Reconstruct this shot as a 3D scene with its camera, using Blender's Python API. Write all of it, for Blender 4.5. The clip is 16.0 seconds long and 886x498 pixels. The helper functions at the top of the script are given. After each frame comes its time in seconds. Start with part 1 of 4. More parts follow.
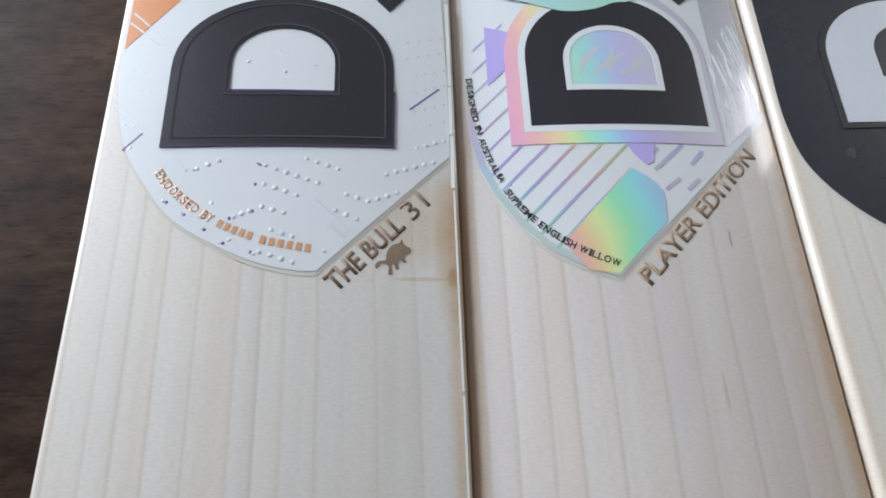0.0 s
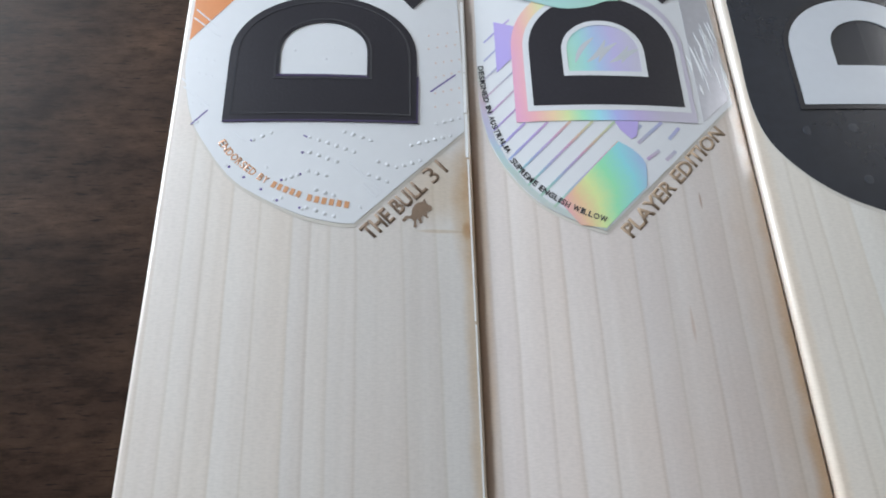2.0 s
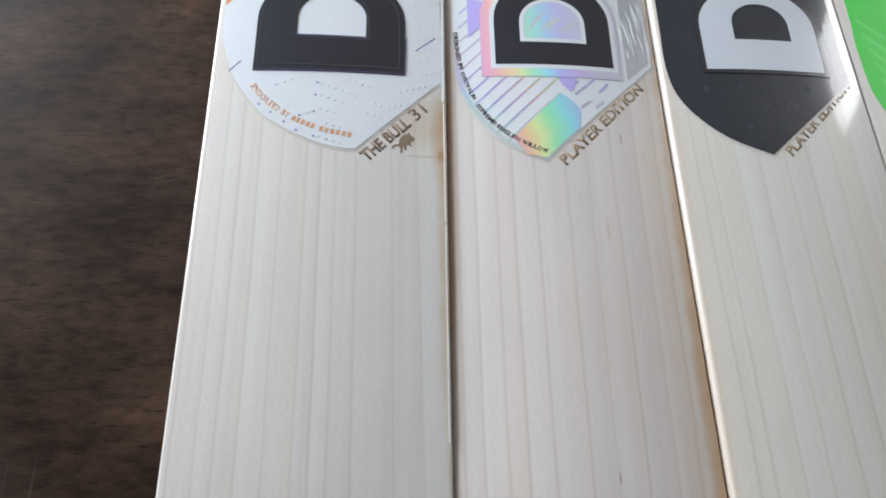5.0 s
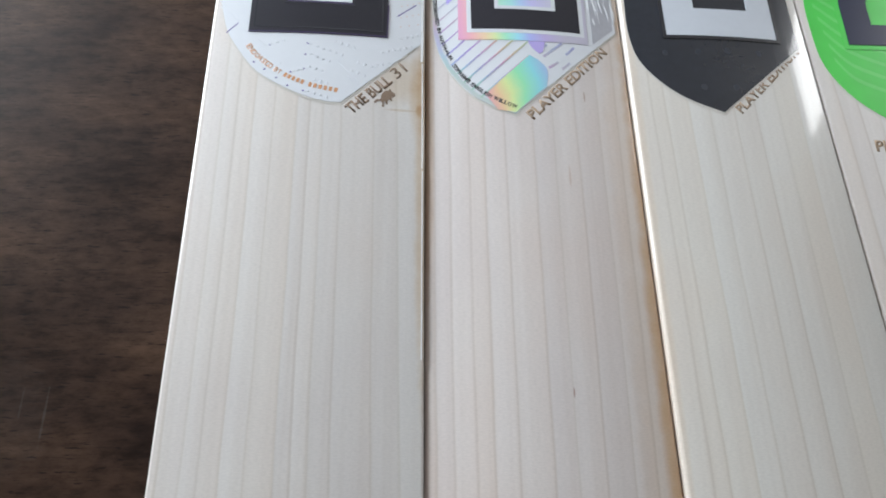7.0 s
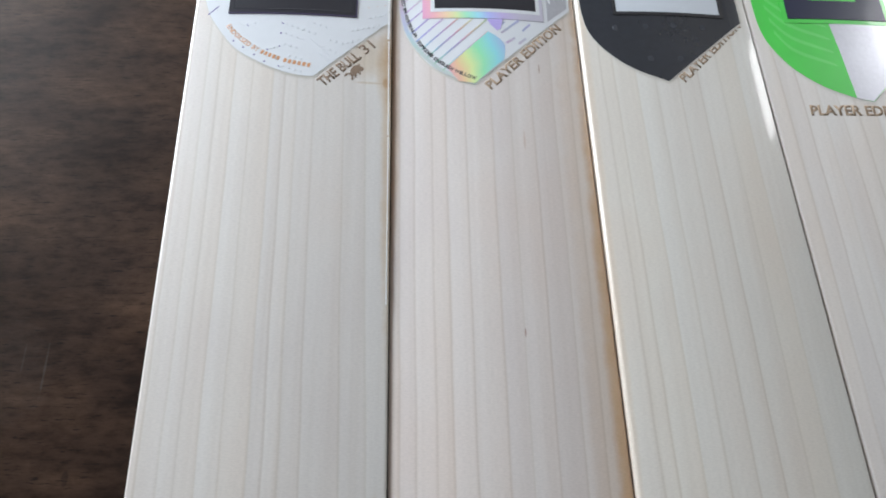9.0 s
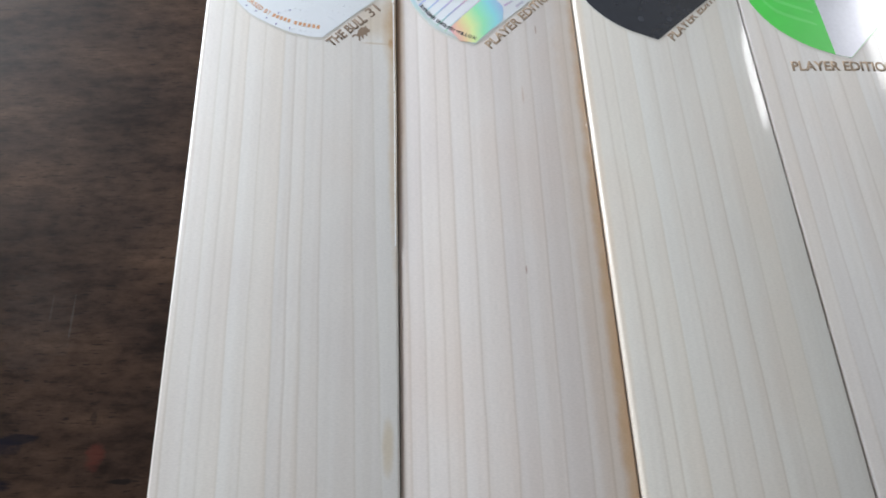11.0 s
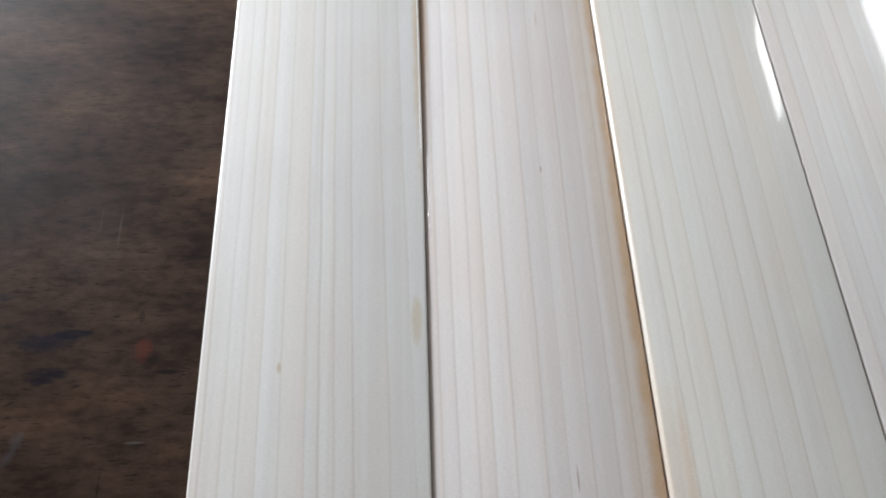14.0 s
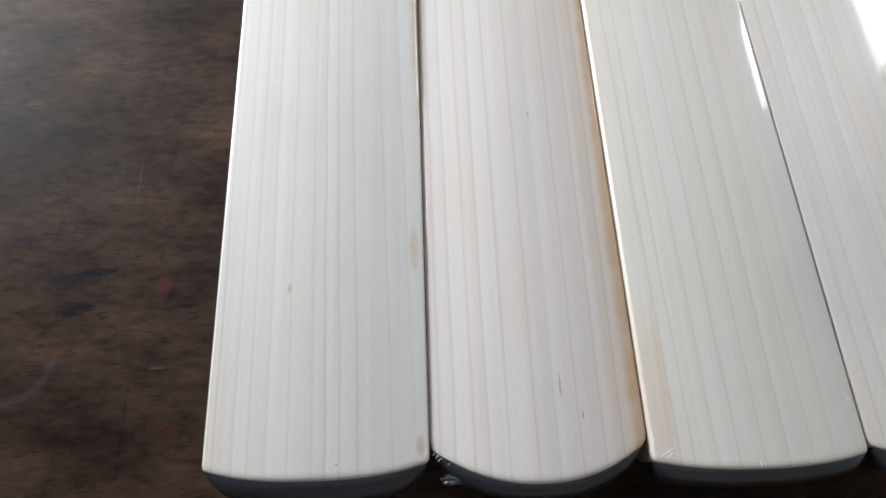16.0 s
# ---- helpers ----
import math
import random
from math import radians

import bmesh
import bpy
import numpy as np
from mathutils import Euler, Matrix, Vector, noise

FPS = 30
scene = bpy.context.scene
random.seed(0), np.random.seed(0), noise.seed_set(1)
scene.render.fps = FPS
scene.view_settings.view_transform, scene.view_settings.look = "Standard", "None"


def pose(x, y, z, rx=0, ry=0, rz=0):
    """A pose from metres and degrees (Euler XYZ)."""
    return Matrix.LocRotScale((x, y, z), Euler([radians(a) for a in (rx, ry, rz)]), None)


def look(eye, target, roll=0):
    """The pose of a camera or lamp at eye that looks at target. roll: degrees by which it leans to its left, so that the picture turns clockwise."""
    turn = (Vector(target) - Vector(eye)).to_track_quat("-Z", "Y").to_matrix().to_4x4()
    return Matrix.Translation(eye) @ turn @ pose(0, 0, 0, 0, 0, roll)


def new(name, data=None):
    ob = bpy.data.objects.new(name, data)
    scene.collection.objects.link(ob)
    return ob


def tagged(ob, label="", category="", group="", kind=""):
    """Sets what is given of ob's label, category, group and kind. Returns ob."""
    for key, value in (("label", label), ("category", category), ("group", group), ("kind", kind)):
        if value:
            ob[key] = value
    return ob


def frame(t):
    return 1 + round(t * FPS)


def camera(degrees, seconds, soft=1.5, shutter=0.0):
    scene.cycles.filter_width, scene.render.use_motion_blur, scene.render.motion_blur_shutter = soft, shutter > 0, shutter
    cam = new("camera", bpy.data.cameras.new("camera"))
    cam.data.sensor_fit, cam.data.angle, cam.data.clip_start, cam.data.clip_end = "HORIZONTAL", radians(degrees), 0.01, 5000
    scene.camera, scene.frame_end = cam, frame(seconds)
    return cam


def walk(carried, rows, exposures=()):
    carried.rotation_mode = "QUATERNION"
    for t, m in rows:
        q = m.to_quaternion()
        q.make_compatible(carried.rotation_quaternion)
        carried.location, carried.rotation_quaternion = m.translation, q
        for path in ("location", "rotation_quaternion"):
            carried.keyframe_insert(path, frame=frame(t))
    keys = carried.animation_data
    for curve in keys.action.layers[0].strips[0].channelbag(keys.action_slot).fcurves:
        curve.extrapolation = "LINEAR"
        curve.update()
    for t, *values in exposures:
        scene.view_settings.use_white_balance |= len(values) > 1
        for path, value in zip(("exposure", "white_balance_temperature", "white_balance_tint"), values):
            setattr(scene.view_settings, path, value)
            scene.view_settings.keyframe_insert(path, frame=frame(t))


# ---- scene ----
cam = camera(73.7, 16.0, soft=1.9)
Z0 = 0.75                 # height of the tabletop
ZF = Z0 + 0.0685          # height of the bats' faces
PATH = [
    (0, (0.0004, 0.0002, 0.2257), (0.0144, 0.0708, 0.0391), 9.92),
    (0.5, (-0.0003, -0.0011, 0.2271), (0.0137, 0.0684, 0.0401), 10.13),
    (1, (-0.0022, -0.0064, 0.2315), (0.0117, 0.0634, 0.0446), 9.99),
    (1.5, (-0.0045, -0.0144, 0.2405), (0.0084, 0.0554, 0.0535), 9.46),
    (2, (-0.0057, -0.0244, 0.2522), (0.0066, 0.0455, 0.0652), 9.11),
    (2.5, (-0.0070, -0.0329, 0.2628), (0.0053, 0.0363, 0.0755), 9.56),
    (3, (-0.0073, -0.0447, 0.2683), (0.0058, 0.0223, 0.0803), 10.79),
    (3.5, (-0.0078, -0.0524, 0.2759), (0.0064, 0.0132, 0.0875), 11.99),
    (4, (-0.0063, -0.0593, 0.2859), (0.0090, 0.0060, 0.0975), 13.10),
    (4.2, (-0.0061, -0.0617, 0.2901), (0.0097, 0.0033, 0.1016), 13.42),
    (6.5, (0.0013, -0.0996, 0.3144), (0.0174, -0.0337, 0.1262), 14.10),
    (7, (0.0056, -0.1069, 0.3192), (0.0209, -0.0420, 0.1307), 13.59),
    (7.5, (0.0122, -0.1146, 0.3240), (0.0264, -0.0500, 0.1353), 12.92),
    (8, (0.0182, -0.1235, 0.3283), (0.0320, -0.0578, 0.1399), 12.45),
    (8.5, (0.0227, -0.1296, 0.3329), (0.0365, -0.0635, 0.1446), 12.18),
    (8.7, (0.0233, -0.1325, 0.3343), (0.0373, -0.0662, 0.1462), 11.90),
    (11, (0.0177, -0.1691, 0.3450), (0.0329, -0.1033, 0.1568), 11.76),
    (11.5, (0.0142, -0.1773, 0.3448), (0.0288, -0.1118, 0.1564), 11.47),
    (12, (0.0110, -0.1891, 0.3443), (0.0251, -0.1232, 0.1560), 10.94),
    (12.5, (0.0082, -0.2013, 0.3450), (0.0219, -0.1348, 0.1568), 10.32),
    (13, (0.0061, -0.2120, 0.3468), (0.0195, -0.1452, 0.1588), 9.89),
    (13.5, (0.0059, -0.2220, 0.3487), (0.0195, -0.1544, 0.1610), 9.82),
    (14, (0.0061, -0.2315, 0.3506), (0.0197, -0.1633, 0.1631), 9.89),
    (14.5, (0.0059, -0.2420, 0.3542), (0.0193, -0.1735, 0.1667), 9.80),
    (15, (0.0061, -0.2530, 0.3582), (0.0193, -0.1842, 0.1708), 9.57),
    (15.3, (0.0067, -0.2591, 0.3606), (0.0197, -0.1906, 0.1731), 9.34),
    (15.5, (0.0071, -0.2624, 0.3625), (0.0200, -0.1944, 0.1748), 9.21),
    (16, (0.0082, -0.2717, 0.3670), (0.0207, -0.2054, 0.1787), 9.03),
]

walk(cam, [(t, look((e[0], e[1], e[2] + Z0), (a[0], a[1], a[2] + Z0), r)) for t, e, a, r in PATH],
     [(0.0, -0.22), (3.5, -0.12), (8.5, 0.0), (12.0, 0.12), (16.0, 0.33)])

# ---- world and light ----
world = bpy.data.worlds.new("sky")
scene.world = world
world.use_nodes = True
wn = world.node_tree.nodes
sky = wn.new("ShaderNodeTexSky")
sky.sky_type, sky.sun_disc = "NISHITA", False
sky.sun_elevation, sky.sun_rotation = radians(35), radians(70)
wn["Background"].inputs["Strength"].default_value = 0.12
world.node_tree.links.new(sky.outputs["Color"], wn["Background"].inputs["Color"])


def window_light(name, place, target, size_x, size_y, watts, colour):
    data = bpy.data.lights.new(name, "AREA")
    data.shape, data.size, data.size_y, data.energy, data.color = "RECTANGLE", size_x, size_y, watts, colour
    ob = new(name, data)
    ob.matrix_world = look(place, target)
    return ob


window_light("daylight_east", (2.06, 1.39, Z0 + 1.13), (0.0, 1.39, Z0 + 1.13), 0.46, 0.98, 15, (0.97, 0.98, 1.0))
window_light("daylight_west", (-1.03, 0.92, Z0 + 0.50), (0.0, 0.92, Z0 + 0.50), 1.2, 0.80, 67, (0.813, 0.91, 1.0))


# ---- materials ----
class Mat:
    """A node material with a Principled surface and short helpers."""

    def __init__(self, name, **values):
        self.m = bpy.data.materials.new(name)
        self.m.use_nodes = True
        self.t = self.m.node_tree
        self.b = self.t.nodes["Principled BSDF"]
        for key, value in values.items():
            self.set(key.replace("_", " "), value)

    def set(self, key, value):
        s = self.b.inputs[key]
        if isinstance(value, bpy.types.NodeSocket):
            self.t.links.new(value, s)
        else:
            s.default_value = (*value, 1.0) if isinstance(value, tuple) and len(value) == 3 and s.type == "RGBA" else value

    def node(self, kind, **values):
        n = self.t.nodes.new("ShaderNode" + kind)
        for key, value in values.items():
            s = n.inputs[key.replace("_", " ")] if not key.startswith("in") else n.inputs[int(key[2:])]
            if isinstance(value, bpy.types.NodeSocket):
                self.t.links.new(value, s)
            else:
                s.default_value = (*value, 1.0) if isinstance(value, tuple) and len(value) == 3 and s.type == "RGBA" else value
        return n

    def coords(self, scale=(1, 1, 1), move=(0, 0, 0)):
        c = self.t.nodes.new("ShaderNodeTexCoord")
        m = self.node("Mapping", Vector=c.outputs["Object"], Scale=scale, Location=move)
        return m.outputs["Vector"]

    def noise(self, scale, vec=None, detail=3.0, rough=0.55, stretch=(1, 1, 1), move=(0, 0, 0)):
        n = self.node("TexNoise", Vector=vec or self.coords(stretch, move), Scale=scale, Detail=detail, Roughness=rough)
        return n.outputs["Fac"]

    def math(self, op, a, b=0.0, clamp=False):
        n = self.node("Math", in0=a, in1=b)
        n.operation, n.use_clamp = op, clamp
        return n.outputs[0]

    def ramp(self, fac, stops, mode="LINEAR"):
        n = self.node("ValToRGB", Fac=fac)
        e = n.color_ramp.elements
        n.color_ramp.interpolation = mode
        while len(e) > 1:
            e.remove(e[-1])
        stops = sorted(stops, key=lambda s: s[0])
        e[0].position, e[0].color = stops[0][0], (*stops[0][1], 1)
        for p, c in stops[1:]:
            e.new(p).color = (*c, 1)
        return n.outputs["Color"]

    def mix(self, fac, a, b, mode="MIX"):
        n = self.t.nodes.new("ShaderNodeMix")
        n.data_type, n.blend_type, n.clamp_factor = "RGBA", mode, True
        for s, value in ((n.inputs[0], fac), (n.inputs[6], a), (n.inputs[7], b)):
            if isinstance(value, bpy.types.NodeSocket):
                self.t.links.new(value, s)
            else:
                s.default_value = (*value, 1.0) if isinstance(value, tuple) else value
        return n.outputs[2]

    def bump(self, height, strength=0.2, distance=0.001):
        n = self.node("Bump", Height=height, Strength=strength, Distance=distance)
        self.set("Normal", n.outputs["Normal"])


def grey(v):
    return (v, v, v)


def willow(name, x_left, lean, width, lines, tint, seed, stains_and_bounce=(), spread=(0.0, 0.0)):
    """Pale straight-grained willow: one thin brown line a year, fine fibres and faint blush, under a clear film."""
    m = Mat(name)
    c = m.node("SeparateXYZ", Vector=m.coords())
    x, y = c.outputs[0], c.outputs[1]
    wob = m.noise(1.0, stretch=(14, 5, 1), move=(seed, 0, 0), detail=2.0)
    fine = m.noise(1.0, stretch=(60, 22, 1), move=(0, seed, 0), detail=2.0)
    u = m.math("SUBTRACT", x, m.math("MULTIPLY", y, lean))
    u = m.math("ADD", u, m.math("MULTIPLY", m.math("SUBTRACT", wob, 0.5), 0.0026))
    u = m.math("ADD", u, m.math("MULTIPLY", m.math("SUBTRACT", fine, 0.5), 0.0011))
    u = m.math("DIVIDE", m.math("SUBTRACT", u, x_left), width)
    # the lines drift and spread towards the toe
    k = m.math("DIVIDE", m.math("SUBTRACT", 0.012, y), 0.255)
    u = m.math("DIVIDE", m.math("SUBTRACT", u, m.math("MULTIPLY", k, spread[0])), m.math("ADD", m.math("MULTIPLY", k, spread[1]), 1.0))
    colour = m.mix(m.noise(1.0, stretch=(26, 3.5, 1), move=(seed, seed, 0)), tint, tuple(v * k for v, k in zip(tint, (0.97, 0.945, 0.925))))
    colour = m.mix(1.0, colour, m.ramp(m.noise(1.0, stretch=(16, 9, 1), move=(0, seed, 0)), [(0.3, (0.955, 0.945, 0.955)), (0.5, (1, 1, 1)), (0.7, (1.0, 0.965, 0.945))]), "MULTIPLY")
    rnd = random.Random(seed)
    for some in (lines[::2], lines[1::2]):
        stops = []
        for p in some:
            deep = rnd.uniform(0.76, 0.89)
            stops += [(p - rnd.uniform(0.007, 0.012), (0.975, 0.948, 0.930)), (p, (0.22 + 0.78 * deep, deep, deep - 0.045)), (p + 0.006, (1, 1, 1))]
        fade = m.ramp(m.noise(1.0, stretch=(30, 4, 1), move=(seed + 7, 0, 0)), [(0.3, grey(0.6)), (0.6, grey(1.0))])
        colour = m.mix(fade, colour, m.mix(1.0, colour, m.ramp(u, stops), "MULTIPLY"))
    tones = [(0.0, (1, 1, 1))] + [(p, rnd.choice(((1, 1, 1), (0.965, 0.955, 0.955), (0.985, 0.965, 0.945), (0.955, 0.955, 0.965), (0.98, 0.98, 0.985)))) for p in lines]
    colour = m.mix(0.95, colour, m.ramp(u, tones, "CONSTANT"), "MULTIPLY")
    bands = m.noise(1.0, stretch=(230, 3, 1), move=(seed, 0, 0), detail=2.0)
    colour = m.mix(1.0, colour, m.ramp(bands, [(0.3, (0.955, 0.945, 0.935)), (0.6, (1, 1, 1))]), "MULTIPLY")
    fibre = m.noise(1.0, stretch=(1300, 160, 1), detail=3.0)
    colour = m.mix(0.3, colour, m.ramp(fibre, [(0.3, grey(0.93)), (0.6, grey(1.0))]), "MULTIPLY")
    weave = m.noise(1.0, stretch=(520, 1900, 1), detail=3.0)
    colour = m.mix(0.55, colour, m.ramp(weave, [(0.35, grey(0.86)), (0.62, grey(1.0))]), "MULTIPLY")
    fleck = m.noise(1.0, stretch=(420, 55, 1), move=(seed * 3, 0, 0), detail=1.0)
    colour = m.mix(1.0, colour, m.ramp(fleck, [(0.13, (0.70, 0.60, 0.53)), (0.17, (1, 1, 1))]), "MULTIPLY")
    # stains, and warm light bounced between neighbouring bats, tinted into the wood
    for sx, sy, rx, ry, shade in stains_and_bounce:
        dx = m.math("DIVIDE", m.math("SUBTRACT", x, sx), rx)
        dy = m.math("DIVIDE", m.math("SUBTRACT", y, sy), ry)
        far = m.math("ADD", m.math("MULTIPLY", dx, dx), m.math("MULTIPLY", dy, dy))
        far = m.math("ADD", far, m.math("MULTIPLY", m.math("SUBTRACT", m.noise(90, detail=3.0), 0.5), 0.8))
        colour = m.mix(m.ramp(far, [(0.0, grey(1.0)), (1.25, grey(0.0))], "EASE"), colour, m.mix(1.0, colour, shade, "MULTIPLY"))
    m.set("Base Color", colour)
    m.set("Roughness", 0.42)
    m.set("Coat Weight", 0.8)
    m.set("Coat Roughness", 0.07)
    m.set("Coat IOR", 1.45)
    m.bump(m.math("ADD", weave, m.math("MULTIPLY", fibre, 0.4)), 0.25, 0.00006)
    return m.m


def plain(name, colour, rough=0.4, coat=0.0, metal=0.0, vary=0.06, grain=300, bump=0.1, depth=0.0001, spec=0.5):
    m = Mat(name, Roughness=rough, Specular_IOR_Level=spec, Metallic=metal, Coat_Weight=coat, Coat_Roughness=0.06)
    big = m.noise(30, detail=3.0)
    small = m.noise(grain, detail=2.0)
    dark = tuple(max(0.0, v * (1 - 2 * vary)) for v in colour)
    m.set("Base Color", m.mix(m.math("MULTIPLY", m.math("ADD", big, small), 0.5), dark, tuple(min(1, v * (1 + vary)) for v in colour)))
    m.bump(small, bump, depth)
    return m.m


SPECTRUM = [(0.0, (0.92, 0.20, 0.50)), (0.14, (1.0, 0.55, 0.16)), (0.26, (0.78, 0.90, 0.16)), (0.40, (0.12, 0.85, 0.42)),
            (0.54, (0.12, 0.68, 0.95)), (0.70, (0.28, 0.30, 0.95)), (0.86, (0.60, 0.28, 0.88)), (1.0, (0.92, 0.20, 0.50))]


def holographic(name, weight, base, metal, run=(13.0, 21.0, 0.12), hues=SPECTRUM, cloudy=0.75, warp=0.5):
    """Diffraction foil: bands of spectral colour that run across it, cloudy at their edges. run: turns a metre along x and y, and the first."""
    m = Mat(name, Roughness=0.28, Metallic=metal, Coat_Weight=0.5, Coat_Roughness=0.05)
    c = m.node("SeparateXYZ", Vector=m.coords())
    u = m.math("ADD", m.math("MULTIPLY", c.outputs[0], run[0]), m.math("MULTIPLY", c.outputs[1], run[1]))
    u = m.math("ADD", u, m.math("MULTIPLY", m.math("SUBTRACT", m.noise(38, detail=2.0), 0.5), warp))
    u = m.math("ADD", u, m.math("MULTIPLY", m.math("SUBTRACT", m.noise(900, detail=2.0), 0.5), warp * 0.3))
    u = m.math("ADD", u, run[2] + 0.5 * warp if hues is SPECTRUM else run[2])
    hue = m.ramp(m.math("FRACT", u) if hues is SPECTRUM else u, hues)
    cloud = m.math("MULTIPLY", m.ramp(m.noise(22, detail=1.0, move=(3, 1, 0)), [(0.3, grey(1 - cloudy)), (0.7, grey(1.0))]), weight)
    m.set("Base Color", m.mix(cloud, base, hue))
    m.bump(m.noise(500), 0.1, 0.0001)
    return m.m


def table_wood():
    m = Mat("dark_table_wood", Coat_Weight=0.0, Specular_IOR_Level=0.05)
    c = m.node("SeparateXYZ", Vector=m.coords())
    x, y = c.outputs[0], c.outputs[1]
    broad = m.noise(1.0, stretch=(13.0, 30, 1), detail=6.0, rough=0.62)
    fibre = m.noise(1.0, stretch=(85, 210, 1), detail=6.0, rough=0.70)
    pores = m.noise(1.0, stretch=(120, 900, 1), detail=3.0)
    colour = m.ramp(broad, [(0.30, (0.0178, 0.0105, 0.0082)), (0.5, (0.0425, 0.0246, 0.0172)), (0.70, (0.077, 0.0438, 0.0282))])
    colour = m.mix(0.8, colour, m.ramp(fibre, [(0.34, grey(0.50)), (0.52, grey(0.95)), (0.70, grey(1.28))]), "MULTIPLY")
    colour = m.mix(m.ramp(pores, [(0.30, grey(0.85)), (0.41, grey(0.0))]), colour, (0.012, 0.009, 0.008))
    ragged = m.math("MULTIPLY", m.math("SUBTRACT", m.noise(110, stretch=(0.6, 1.6, 1), detail=5.0, rough=0.65), 0.5), 3.6)
    marks = [(-0.1443, -0.1640, 0.0062, 0.0080, (0.13, 0.022, 0.016), 0.32), (-0.187, -0.1535, 0.012, 0.0032, (0.007, 0.007, 0.011), 0.75),
             (-0.199, -0.1575, 0.016, 0.0065, (0.009, 0.008, 0.014), 0.7), (-0.197, -0.1775, 0.014, 0.0058, (0.008, 0.007, 0.012), 0.75),
             (-0.232, -0.131, 0.012, 0.003, (0.011, 0.011, 0.018), 0.6), (-0.1325, -0.2500, 0.008, 0.0022, (0.11, 0.012, 0.014), 0.22), (-0.158, -0.251, 0.0006, 0.024, (0.010, 0.007, 0.005), 0.7),
             (-0.128, -0.1765, 0.009, 0.0016, (0.012, 0.009, 0.008), 0.9), (-0.1475, -0.1440, 0.0018, 0.0045, (0.014, 0.010, 0.009), 0.5),
             (-0.187, -0.090, 0.022, 0.034, (0.085, 0.080, 0.078), 0.07), (-0.240, -0.075, 0.03, 0.05, (0.07, 0.067, 0.07), 0.06),
             (-0.168, -0.088, 0.0007, 0.013, (0.09, 0.08, 0.07), 0.3), (-0.180, -0.082, 0.0006, 0.009, (0.08, 0.07, 0.06), 0.25), (-0.1415, -0.2150, 0.006, 0.0007, (0.12, 0.11, 0.10), 0.4)]
    for sx, sy, rx, ry, shade, amount in marks:
        dx = m.math("DIVIDE", m.math("SUBTRACT", x, sx), rx)
        dy = m.math("DIVIDE", m.math("SUBTRACT", y, sy), ry)
        far = m.math("ADD", m.math("ADD", m.math("MULTIPLY", dx, dx), m.math("MULTIPLY", dy, dy)), ragged)
        colour = m.mix(m.ramp(far, [(0.35, grey(amount)), (1.3, grey(0.0))]), colour, shade)
    # a pale curved scuff
    dx, dy = m.math("ADD", x, 0.232), m.math("ADD", y, 0.205)
    away = m.math("SQRT", m.math("ADD", m.math("MULTIPLY", dx, dx), m.math("MULTIPLY", dy, dy)))
    ring = m.math("DIVIDE", m.math("ABSOLUTE", m.math("SUBTRACT", away, 0.029)), 0.0036)
    ring = m.math("ADD", ring, m.math("ADD", m.math("MULTIPLY", ragged, 0.6), m.math("MULTIPLY", m.math("MAXIMUM", m.math("ADD", dy, 0.004), 0.0), 300.0)))
    colour = m.mix(m.ramp(ring, [(0.0, grey(0.24)), (1.0, grey(0.0))]), colour, (0.09, 0.09, 0.10))
    m.set("Base Color", colour)
    m.set("Roughness", m.ramp(m.noise(1.0, stretch=(12, 40, 1), detail=4.0), [(0.3, grey(0.38)), (0.7, grey(0.56))]))
    m.bump(m.math("ADD", fibre, m.math("MULTIPLY", pores, 0.6)), 0.35, 0.0004)
    return m.m


